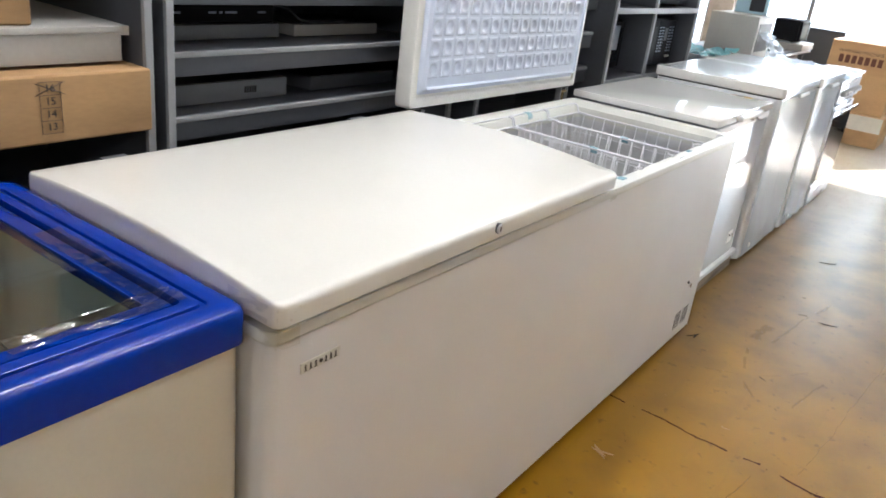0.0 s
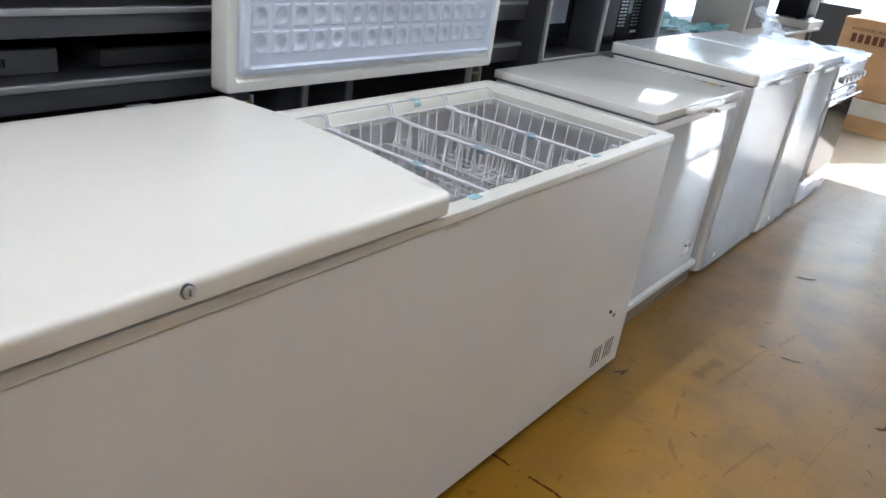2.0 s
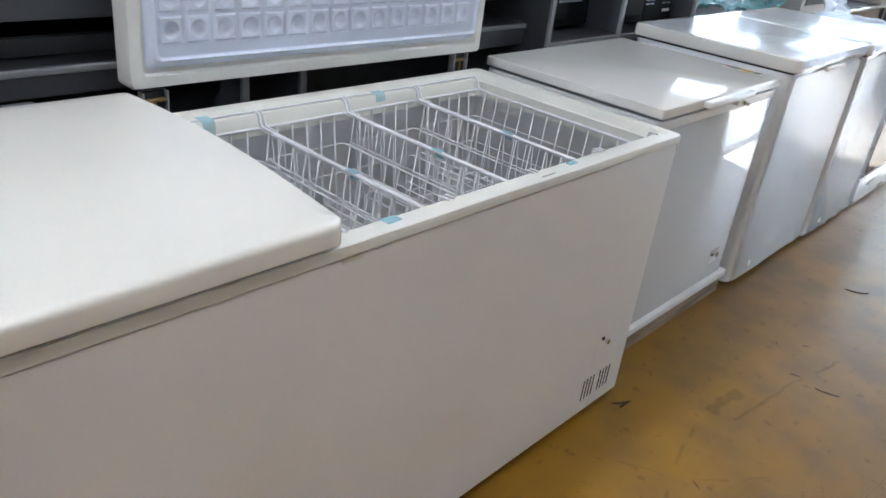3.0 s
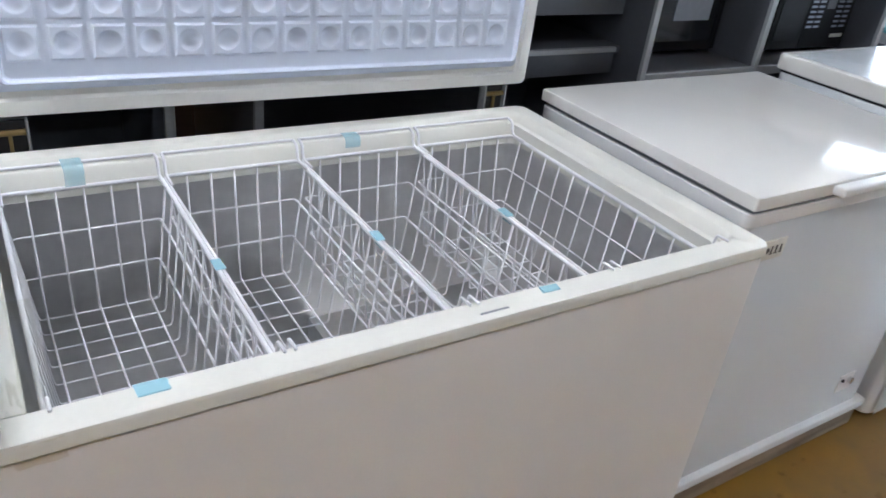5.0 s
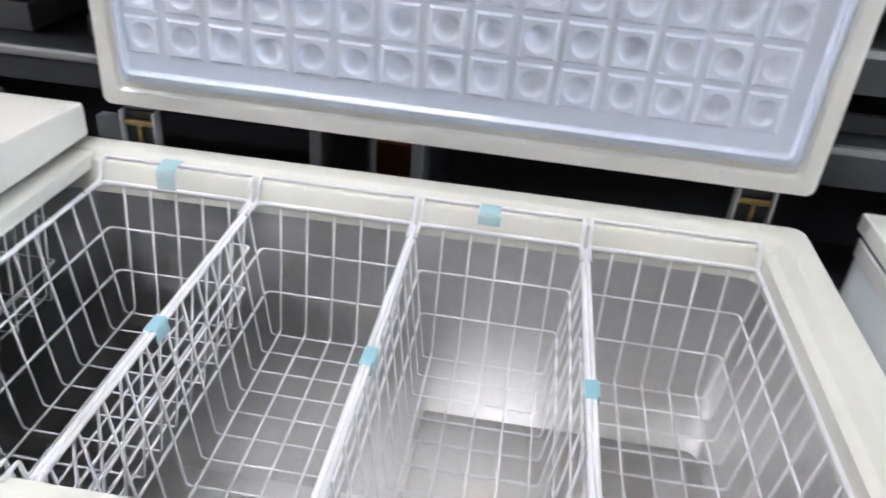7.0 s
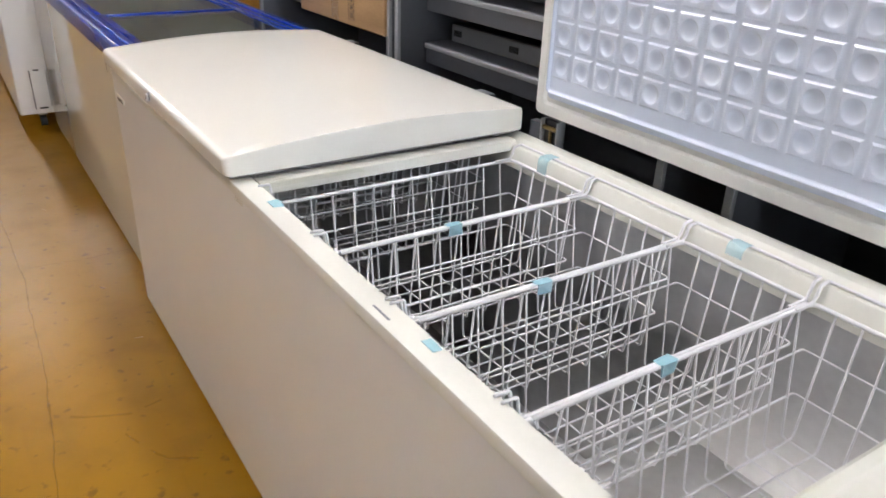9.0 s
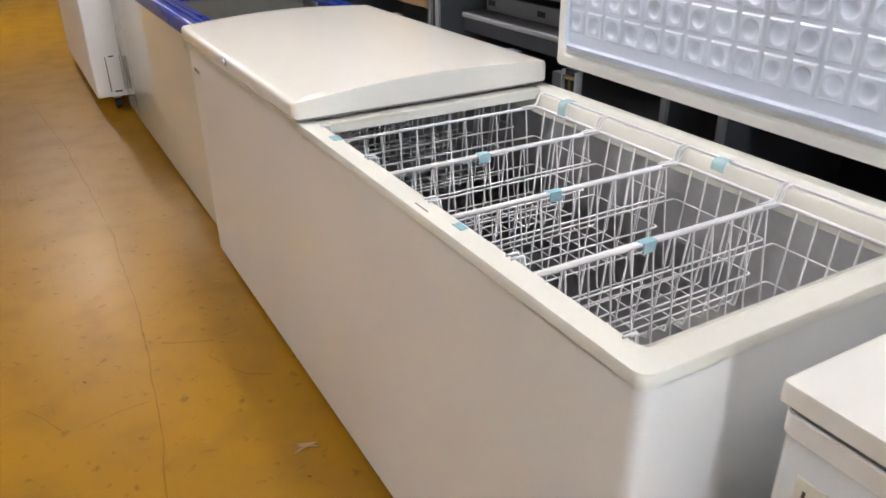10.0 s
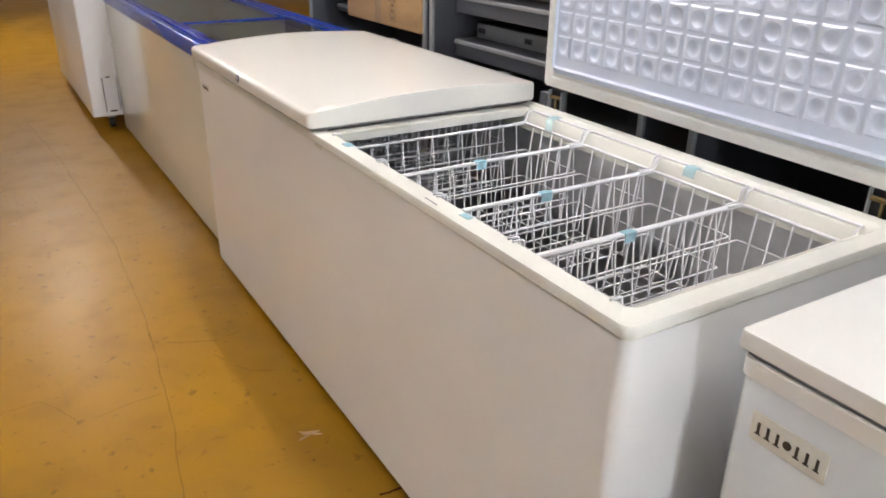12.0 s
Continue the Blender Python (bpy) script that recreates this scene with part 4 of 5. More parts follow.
def wrapped_freezer(x0, x1, y0, name_label, film):
    f = thing("chest_freezer", 0, 0, 0, name_label, "freezer", "wrapped freezers")
    y1 = 0.74
    part("body", loft([rrect(x0 + o, x1 - o, y0 + o, y1 - o, 0.03, z, 6) for z, o in ((0.022, 0.004), (0.028, 0.0), (0.872, 0.0), (0.876, 0.003))], True, True), WRAPPEDWHITE, f)
    part("seal", box(x0 + 0.008, x1 - 0.008, y0 + 0.004, y1 - 0.008, 0.876, 0.885), BLACK, f, "dark lid seal", smooth=False)
    part("lid", loft([rrect(x0 - 0.004 + o, x1 + 0.004 - o, y0 - 0.014 + o, y1 + 0.012 - o, 0.024 - o, z, 6) for z, o in ((0.884, 0.003), (0.887, 0.0), (0.922, 0.0), (0.929, 0.003), (0.931, 0.010))], True, True), LIDGLOSS, f)
    bm, rows = bmesh.new(), []
    nu, nv = 44, 56
    for iu in range(nu + 1):
        row = []
        for iv in range(nv + 1):
            p = Vector((x0 + 0.02 + (x1 - x0 - 0.03) * iu / nu, 0, 0.03 + 0.838 * iv / nv))
            q = Vector((p.x * 4.0 + p.z * 2.2, p.z * 2.4, x0))
            fold = 1 - abs(noise.noise(q)) * 2.2
            low = max(0.0, 1 - p.z / 0.3)      # the film hangs loose near the floor
            fold = (0.0006 + 0.006 * low) * max(fold, 0) ** 3 + 0.0010 * noise.noise(q * 0.7 + Vector((3, 1, 0))) + 0.0004 * abs(noise.noise(q * 4))
            row.append(bm.verts.new((p.x, y0 - 0.0065 - max(fold, -0.003), p.z)))
        rows.append(row)
    for ra, rb in zip(rows, rows[1:]):
        for iv in range(nv):
            bm.faces.new((ra[iv], ra[iv + 1], rb[iv + 1], rb[iv]))
    part("plastic_wrap", bm, film, f, "creased clear bluish plastic wrap")
    # film drawn over the lid, its edge hanging ragged over the front
    bm, rows = bmesh.new(), []
    nu, nv = 60, 26
    for iu in range(nu + 1):
        row = []
        for iv in range(nv + 1):
            x = x0 + 0.02 + (x1 - x0 - 0.026) * iu / nu
            v = iv / nv
            k = abs(noise.noise(Vector((x * 14, v * 5, x1)))) + 0.5 * abs(noise.noise(Vector((x * 40, v * 14, x1))))
            if v > 0.3:
                q = (v - 0.3) / 0.7
                row.append(bm.verts.new((x, y0 - 0.010 + (y1 - y0 - 0.01) * q, 0.9322 + 0.0006 * k + 0.006 * k * max(0.0, 1 - q * 7))))
            else:
                q = 1 - v / 0.3
                hang = 0.030 + 0.016 * noise.noise(Vector((x * 9, 2.0, x0)))
                row.append(bm.verts.new((x, y0 - 0.0165 - 0.004 * k * q, 0.932 - hang * q)))
        rows.append(row)
    for ra, rb in zip(rows, rows[1:]):
        for iv in range(nv):
            bm.faces.new((ra[iv], rb[iv], rb[iv + 1], ra[iv + 1]))
    part("lid_film", bm, WRAP, f, "clear bluish film over the lid, ragged at the front edge")
    part("handle", box((x0 + x1) / 2 - 0.1, (x0 + x1) / 2 + 0.1, y0 - 0.03, y0 - 0.012, 0.868, 0.886, 0.006), WHITE, f)
    part("thermostat", cyl((x0 + 0.16, y0, 0.075), (x0 + 0.16, y0 - 0.01, 0.075), 0.012, 14), WHITE, f)
    for fx in (x0 + 0.08, x1 - 0.08):
        for fy in (y0 + 0.08, y1 - 0.08):
            part("foot", cyl((fx, fy, 0.0), (fx, fy, 0.024), 0.02, 12), BLACK, f)
    return f


wrapped_freezer(3.30, 4.075, 0.092, "glossy white chest freezer still wrapped in clear plastic", FRONTWRAP)
wrapped_freezer(4.085, 4.74, 0.075, "white chest freezer in plastic wrap beside the cooker", WRAP)


def cooker():
    c = thing("gas_cooker", 4.78, 0.07, 0, "stainless steel cooker with oven and row of knobs", "cooker")
    w, d, h = 0.72, 0.58, 0.86
    part("hob", box(0, w, 0, d, h - 0.03, h, 0.004), STEEL, c)
    part("control_panel", box(0.01, w - 0.01, 0.0, 0.03, h - 0.13, h - 0.032, 0.003), STEEL, c)
    for i in range(6):
        kx = 0.09 + i * 0.108
        part("knob", cyl((kx, 0.0, h - 0.08), (kx, -0.028, h - 0.08), 0.02, 16, 0.017), STEEL, c)
    for sx in (0.0, w - 0.035):
        part("side_panel", box(sx, sx + 0.035, 0.02, d, 0.1, h - 0.135, 0.002), STEEL, c)
    part("back_panel", box(0.036, w - 0.036, d - 0.02, d, 0.1, h - 0.135), STEEL, c, smooth=False)
    dr = part("oven_door", box(0.04, w - 0.04, 0.0, 0.03, 0.17, h - 0.16, 0.004), STEEL, c)
    part("oven_glass", box(0.05, w - 0.05, -0.003, 0.001, 0.19, h - 0.235), surface("oven_glass", (0.02, 0.02, 0.022), 0.06, vary=0.05), dr, "dark oven glass")
    part("door_handle", cyl((0.07, -0.035, h - 0.2), (w - 0.07, -0.035, h - 0.2), 0.01, 12), CHROME, dr)
    part("drawer", box(0.01, w - 0.01, 0.0, d - 0.02, 0.02, 0.165, 0.004), STEEL, c)
    for fx in (0.05, w - 0.05):
        for fy in (0.05, d - 0.05):
            part("foot", cyl((fx, fy, 0.0), (fx, fy, 0.022), 0.018, 12), BLACK, c)
    return c


cooker()


def crumpled_sheet(name, x0, x1, y0, y1, z, amp, material, label, category, seed):
    t = thing(name, x0, y0, z, label, category)
    n = 34
    bm = bmesh.new()
    grid = []
    for i in range(n + 1):
        row = []
        for j in range(n + 1):
            u, v = i / n, j / n
            p = Vector((u * 5 + seed, v * 5, seed * 0.7))
            k = 0.5 + 0.5 * noise.noise(p) + 0.35 * abs(noise.noise(p * 2.7))
            edge = 1 + 0.06 * noise.noise(p * 1.3)
            row.append(bm.verts.new(((x1 - x0) * (0.5 + (u - 0.5) * edge), (y1 - y0) * (0.5 + (v - 0.5) * edge), amp * max(k, 0.05))))
        grid.append(row)
    for i in range(n):
        for j in range(n):
            bm.faces.new((grid[i][j], grid[i + 1][j], grid[i + 1][j + 1], grid[i][j + 1]))
    part("sheet", bm, material, t)
    return t


crumpled_sheet("plastic_sheet", 4.6, 5.5, 0.05, 0.7, 0.862, 0.05, PALEWRAP, "crumpled pale blue plastic sheet over the cooker", "plastic sheet", 3.1)

# ---- racks behind the freezers ----
RY0, RY1 = 0.80, 1.28


def rack(x0, x1, shelves, front, lip, material, top, name_label, z0=0.0):
    r = thing("shelf_rack", 0, 0, 0, name_label, "shelf rack", "racks")
    for x in (x0, x1 - 0.018):
        u = part("upright", box(x, x + 0.018, RY0 + 0.012, RY1, z0, top), RACK, r, smooth=False)
        part("edge_strip", box(x - 0.001, x + 0.019, RY0, RY0 + 0.0125, z0, top, 0.002), RACKEDGE, u, smooth=False)
    for z, fy, *rest in shelves:
        mt, lp = rest if rest else (material, lip)
        sh = part("shelf", box(x0 + 0.02, x1 - 0.02, fy, RY1, z - 0.02, z), mt, r, smooth=False)
        part("shelf_lip", box(x0 + 0.045, x1 - 0.045, fy - 0.008, fy + 0.004, z - lp, z - 0.013, 0.002), mt, sh)
        part("shelf_edge", box(x0 + 0.044, x1 - 0.044, fy - 0.013, fy + 0.004, z - 0.0125, z + 0.001, 0.002), RACKEDGE if mt is RACK else mt, sh)
    part("back_panel", box(x0 + 0.018, x1 - 0.018, RY1, RY1 + 0.01, z0 + 0.02, top), RACK, r, smooth=False)
    return r


rack(-0.85, 0.343, ((0.60, 0.9), (0.934, 0.95, RACK, 0.03), (1.16, 0.86), (1.5, 0.9)), 0.9, 0.075, RACKCREAM, 2.1, "grey steel rack with cream shelves holding cardboard boxes")
rack(0.38, 1.53, ((0.55, 0.9), (0.925, 0.9), (1.088, 0.9), (1.262, 0.9), (1.5, 0.9)), 0.9, 0.06, RACK, 2.1, "dark grey steel rack with half-full shelves of electronics")
rack(1.69, 2.803, ((0.55, 0.9), (0.925, 0.9), (1.088, 0.9), (1.262, 0.9), (1.5, 0.9)), 0.9, 0.072, RACK, 2.1, "dark grey steel rack behind the raised freezer lid")


def cubby(x0, x1, shelves):
    r = thing("shelf_rack", 0, 0, 0, "grey cubby rack with microwaves on its shelves", "shelf rack", "racks")
    mid = 3.28
    for x in (mid - 0.01, x1 - 0.02):     # its other end stands against the next rack
        u = part("upright", box(x, x + 0.02, RY0 + 0.012, RY1, 0, 2.1), RACK, r, smooth=False)
        part("edge_strip", box(x - 0.001, x + 0.021, RY0, RY0 + 0.0125, 0, 2.1, 0.002), RACKEDGE, u, smooth=False)
    for a, b in ((x0 + 0.001, mid - 0.011), (mid + 0.011, x1 - 0.021)):
        for z in shelves:
            s = part("shelf", box(a, b, RY0 + 0.012, RY1, z - 0.025, z), RACK, r, smooth=False)
            part("edge_strip", box(a, b, RY0, RY0 + 0.0118, z - 0.026, z + 0.001, 0.002), RACKEDGE, s, smooth=False)
    part("back_panel", box(x0, x1, RY1, RY1 + 0.01, 0, 2.1), RACK, r, smooth=False)
    return r


cubby(2.804, 3.92, (0.5, 0.87, 1.21, 1.6))


GREYBUTTON = surface("pale_grey_button", (0.22, 0.25, 0.31), 0.5, vary=0.05)
SMOKED = surface("smoked_glass", (0.008, 0.011, 0.016), 0.12, vary=0.05)
DULLGLASS = surface("dull_smoked_glass", (0.006, 0.007, 0.009), 0.5, vary=0.05)
DULLGLASS.node_tree.nodes["Principled BSDF"].inputs["Specular IOR Level"].default_value = 0.15
DULLBLACK = surface("dull_black_case", (0.008, 0.008, 0.010), 0.7, vary=0.1, bump=0.02)
DULLBLACK.node_tree.nodes["Principled BSDF"].inputs["Specular IOR Level"].default_value = 0.15


def microwave(x, y, z, w, d, h, label, split=0.74, glass=None, keypad=True):
    """split: where the door ends and the control panel begins, as a share of the width."""
    m = thing("microwave_oven", x, y, z, label, "microwave", "microwaves")
    part("case", box(0, w, 0.0, d, 0.012, h, 0.006), DULLBLACK, m)
    dr = part("door", box(0.01, w * split, -0.02, -0.001, 0.02, h - 0.01, 0.004), DULLBLACK, m)
    part("door_window", box(0.03, w * split - 0.02, -0.0225, -0.0195, 0.05, h - 0.04), glass or DULLGLASS, dr, smooth=False)
    p = part("control_panel", box(w * split + 0.004, w - 0.008, -0.018, -0.001, 0.02, h - 0.01, 0.003), DULLBLACK, m)
    if keypad:
        pw = w * (1 - split) - 0.03
        px = w * split + 0.015
        for r in range(9):
            bz = h - 0.05 - r * 0.0165
            for c in (0.0, 0.17, 0.62, 0.80):
                part("button", box(px + c * pw, px + (c + 0.13) * pw, -0.0195, -0.0175, bz, bz + 0.0075, 0.001), GREYBUTTON, p, smooth=False)
        part("display", box(px + 0.36 * pw, px + 0.56 * pw, -0.0195, -0.0175, h - 0.12, h - 0.05, 0.001), DARKGREY, p, smooth=False)
        part("label", box(px + 0.66 * pw, px + 0.95 * pw, -0.0195, -0.0175, h - 0.216, h - 0.204), LABEL, p, "small pale label", smooth=False)
    for fx in (0.04, w - 0.04):
        for fy in (0.04, d - 0.04):
            part("foot", cyl((fx, fy, 0), (fx, fy, 0.013), 0.012, 10), BLACK, m)
    return m


left = microwave(2.885, 0.96, 0.87, 0.36, 0.30, 0.26, "black microwave with a reflective door on the rack", 0.93, SMOKED, False)
# pale sheet as it shows in the glass, with the reflection's tint painted in
part("reflected_sheet", box(0.13, 0.285, -0.0245, -0.0235, 0.112, 0.235), surface("grey_blue_reflection", (0.30, 0.34, 0.40), 0.6), left, "pale sheet in the door glass, its bluish reflection painted in", smooth=False)
microwave(3.42, 0.91, 0.87, 0.44, 0.34, 0.27, "black microwave with rows of pale buttons on the rack", 0.40)
microwave(3.40, 0.88, 1.21, 0.46, 0.36, 0.26, "black microwave on the upper rack shelf")


def av_box(x, y, z, w, d, h, label, material=GREYAV, slots=True):
    b = thing("electronics_case", x, y, z, label, "electronics", "boxed electronics")
    part("case", box(0, w, 0, d, 0.004, h, 0.003), material, b)
    for start in (0.03, 0.66) if slots else ():
        for k in range(5):
            part("slot", box(w * start + k * 0.009, w * start + 0.006 + k * 0.009, -0.0015, 0.001, h * 0.4, h * 0.72), BLACK, b, smooth=False)
    part("top_cover", box(0.005, w - 0.005, 0.005, d - 0.005, h, h + 0.003), BLACK, b, smooth=False)
    return b


av_box(0.44, 0.98, 0.925, 0.47, 0.25, 0.058, "flat grey electronics case with dark slots on a shelf")
av_box(1.02, 0.99, 0.925, 0.4, 0.24, 0.045, "flat dark electronics case at the back of a shelf", RACK, False)
av_box(0.46, 1.03, 1.088, 0.46, 0.22, 0.042, "slim grey electronics case on a shelf", GREYAV, False)
av_box(0.98, 1.03, 1.088, 0.38, 0.22, 0.038, "slim cream electronics case on a shelf", RACKCREAM, False)
rec = av_box(0.48, 1.035, 1.1335, 0.42, 0.2, 0.05, "black receiver with pale marks on a grey case", DULLBLACK, False)
for a, b in ((0.03, 0.10), (0.19, 0.215), (0.225, 0.235), (0.245, 0.285), (0.36, 0.39)):
    part("print_bar", box(a, b, -0.0012, 0.0008, 0.027, 0.033), GREYBUTTON, rec, smooth=False)
t = thing("power_cable", 0.86, 1.0, 1.138, "thin black cable lying over the electronics", "cable")
raw_part("cord", *wires([rounded_path([(-0.02, 0.05, 0.052), (0.06, 0.0, 0.05), (0.14, 0.03, 0.0), (0.26, 0.06, -0.008), (0.33, 0.03, 0.0)], 0.05, False, 6)], 0.004), BLACK, t)
av_box(1.9, 0.96, 0.925, 0.6, 0.26, 0.035, "flat dark electronics case on a low shelf", RACK)


def carton(name, x, y, z, w, d, h, label, material=CARD, rz=0.0, tape=True):
    c = thing(name, x, y, z, label, "box", "cardboard boxes", rz)
    bm = box(0, w, 0, d, 0.001, h, 0.004, 1)
    for v in bm.verts:
        v.co += Vector((noise.noise(v.co * 7), noise.noise(v.co * 7 + Vector((3, 1, 2))), 0)) * 0.003
    part("carton", bm, material, c, smooth=False)
    part("top_flap_seam", box(0.004, w - 0.004, d / 2 - 0.0015, d / 2 + 0.0015, h - 0.001, h + 0.0012), INK, c, smooth=False)
    if tape:
        part("packing_tape", box(w * 0.42, w * 0.5, -0.0016, 0.001, 0.004, h - 0.004), CLEARTAPE, c, "strip of shiny packing tape", smooth=False)
    return c


box_a = carton("cardboard_box", -0.35, 0.79, 0.935, 0.68, 0.40, 0.142, "long brown cardboard box with a stamped number column on the rack")
for i, word in enumerate(("16", "15", "14", "13")):
    z = 0.116 - i * 0.0265
    text_mesh("stamp", word, 0.022, pose(0.447, -0.003, z, 90, 0, 0), INK, box_a)
    bm = bmesh.new()
    for a, b, c, d in ((0.425, 0.469, z - 0.0136, z - 0.0129), (0.425, 0.469, z + 0.0129, z + 0.0136), (0.425, 0.4257, z - 0.0129, z + 0.0129), (0.4683, 0.469, z - 0.0129, z + 0.0129)):
        add_box(bm, a, b, -0.0034, -0.0024, c, d)
    part("stamp_box", bm, INK, box_a, smooth=False)
raw_part("stamp_cross", *wires([[(0.417, -0.0032, 0.128), (0.477, -0.0032, 0.103)], [(0.417, -0.0032, 0.103), (0.477, -0.0032, 0.129)]], 0.0008), INK, box_a)
carton("cardboard_box", -0.5, 0.88, 1.16, 0.62, 0.34, 0.2, "brown cardboard box on the cream shelf")
for k, (cx, cw) in enumerate(((1.46, 0.21), (1.45, 0.22), (1.47, 0.2), (1.46, 0.215), (1.48, 0.2), (1.47, 0.19))):
    carton("cardboard_box", cx, 1.42 + 0.01 * (k % 2), 0.10 * k, cw, 0.2, 0.097, "flat orange-brown carton in a stack behind the racks", CARDORANGE, 0, False)
# added carton that keeps the gap between the racks dark
carton("cardboard_box", 1.30, 1.75, 0.0, 0.95, 0.45, 0.78, "large dark brown carton added behind the racks to hide the lit floor", surface("dark_brown_cardboard", (0.085, 0.048, 0.028), 0.8, vary=0.12, grain=40, stain=2.5, bump=0.1), 0, False)

# ---- far end: table with appliances, cartons, dark fridge ----


def table(x0, x1, y0, y1, h):
    t = thing("display_table", x0, y0, 0, "dark metal-framed display table with appliances on it", "table")
    part("tabletop", box(0, x1 - x0, 0, y1 - y0, h - 0.03, h, 0.003), RACK, t)
    for fx in (0.03, x1 - x0 - 0.06):
        for fy in (0.03, y1 - y0 - 0.06):
            part("leg", box(fx, fx + 0.03, fy, fy + 0.03, 0, h - 0.031), DARKGREY, t, smooth=False)
    raw_part("front_rail", *wires([[(0, -0.01, h - 0.02), (x1 - x0, -0.01, h - 0.02)]], 0.012, 10), STEEL, t)
    return t


table(4.4, 7.4, 0.84, 1.5, 0.84)
t = thing("appliance_box", 5.3, 0.81, 0.84, "plain pale grey boxed appliance standing on the table", "appliance")
part("case", box(0, 0.42, 0, 0.36, 0.005, 0.312, 0.008), RACKCREAM, t)
part("front_glass", box(0.05, 0.37, -0.004, 0.001, 0.06, 0.26), DARKGREY, t, smooth=False)
t = thing("plastic_bag", 5.3, 0.62, 0.845, "clear plastic bag hanging crumpled on the boxed appliance", "plastic bag")
bm, rows = bmesh.new(), []
for iu in range(21):
    row = []
    for iv in range(21):
        u, v = iu / 20, iv / 20
        p = Vector((u * 3, v * 3, 1.7))
        row.append(bm.verts.new((0.05 + 0.38 * u + 0.03 * noise.noise(p * 2), 0.06 + 0.12 * v + 0.05 * noise.noise(p * 1.7) - 0.04 * (1 - v) , 0.01 + 0.24 * v * (0.8 + 0.3 * noise.noise(p)))))
    rows.append(row)
for ra, rb in zip(rows, rows[1:]):
    for iv in range(20):
        bm.faces.new((ra[iv], ra[iv + 1], rb[iv + 1], rb[iv]))
part("film", bm, WRAP, t)
t = thing("small_screen", 5.62, 0.86, 1.153, "small pale blue framed screen on the boxed appliance", "screen")
part("frame", box(0, 0.06, 0, 0.24, 0, 0.14, 0.008), surface("pale_blue_plastic", (0.42, 0.62, 0.72), 0.3), t)
part("display", box(-0.003, 0.001, 0.02, 0.13, 0.02, 0.12), DARKGREY, t, "dark display", smooth=False)
microwave(6.9, 0.87, 0.90, 0.36, 0.22, 0.2, "black microwave on a white carton on the table")
carton("cardboard_box", 6.9, 0.8, 0.84, 0.45, 0.3, 0.06, "flat cream carton on the display table", RACKCREAM, 0, False)
crumpled_sheet("plastic_bag", 4.45, 5.2, 0.88, 1.4, 0.842, 0.10, TEALWRAP, "crumpled teal plastic bags on the table", "plastic bag", 7.7)

low = carton("cardboard_box", 7.63, 0.05, 0.0, 0.56, 0.58, 0.30, "low brown and white carton under the washing machine carton", CARDGLARE, 0, False)
part("label_band", box(-0.003, 0.0, 0.006, 0.57, 0.15, 0.294), LABEL, low, "white printed band", smooth=False)
big = carton("washing_machine_box", 7.68, 0.09, 0.301, 0.56, 0.61, 0.65, "tall brown washing machine carton with dark print on a low carton", CARDGLARE)
text_mesh("print", "WASHING MACHINE", 0.043, pose(-0.003, 0.335, 0.56, 90, 0, -90), INK, big)
RUST = surface("rust_ink", (0.14, 0.05, 0.03), 0.7)
for i in range(7):
    yy = 0.13 + i * 0.058
    part("print_bar", box(-0.003, -0.001, yy, yy + 0.04, 0.45, 0.525), RUST, big, smooth=False)


def fridge(x, y, w, d, h, label):
    f = thing("refrigerator", x, y, 0, label, "refrigerator")
    part("cabinet", box(0.02, w, 0, d, 0.03, h, 0.008), DARKGREY, f)
    part("door", box(-0.03, 0.018, 0.002, d - 0.002, 0.05, h - 0.005, 0.008), DARKGREY, f)
    part("base", box(0.03, w - 0.03, 0.02, d - 0.02, 0.0, 0.031), BLACK, f, smooth=False)
    return f


fridge(8.28, -0.405, 0.36, 0.29, 1.5, "dark grey narrow refrigerator standing against the brick wall")
carton("cardboard_box", 8.35, 0.72, 0.0, 0.6, 0.4, 0.99, "large dark carton by the window", DARKGREY, 0, False)
t = thing("power_cable", 8.24, -0.34, 0.0, "white power cable with plug hanging on the dark refrigerator", "cable")
raw_part("cord", *wires([rounded_path([(0, 0.14, 0.95), (0, 0.12, 0.7), (0, 0.06, 0.42), (0, 0.0, 0.40), (0, -0.03, 0.47)], 0.08, False, 6)], 0.004), LABEL, t)
part("plug", box(-0.02, 0.005, -0.06, -0.02, 0.46, 0.53, 0.006), LABEL, t)
t = thing("plastic_crate", 8.72, 0.10, 0, "small red plastic crate beside the carton", "crate")
part("crate", box(0, 0.22, 0, 0.12, 0, 0.22, 0.01), RED, t)
t = thing("storage_box", 9.27, -0.3, 0.63, "dark grey box standing on the window sill", "box")
part("case", box(0.0, 0.08, 0, 0.75, 0, 0.24, 0.006), DARKGREY, t)
part("lid", box(-0.004, 0.084, -0.004, 0.754, 0.24, 0.26, 0.004), DARKGREY, t)

# ---- opposite side of the aisle ----


def opposite_fridge(x, y1, w, d, h, label):
    f = thing("refrigerator", x, y1 - d, 0, label, "refrigerator", "opposite row")
    part("cabinet", box(0, w, 0, d - 0.05, 0.04, h, 0.01), WHITE, f)
    part("door", box(0.003, w - 0.003, d - 0.045, d, 0.07, h - 0.004, 0.012), WHITE, f)
    part("plinth", box(0.01, w - 0.01, 0.03, d - 0.06, 0.0, 0.041), BLACK, f, smooth=False)
    return f


for x, h in ((-7.2, 1.6), (-6.45, 1.75), (-5.7, 1.6), (-4.95, 1.75), (-4.2, 1.6)):
    opposite_fridge(x, -1.17, 0.62, 0.6, h, "white upright refrigerator across the aisle")


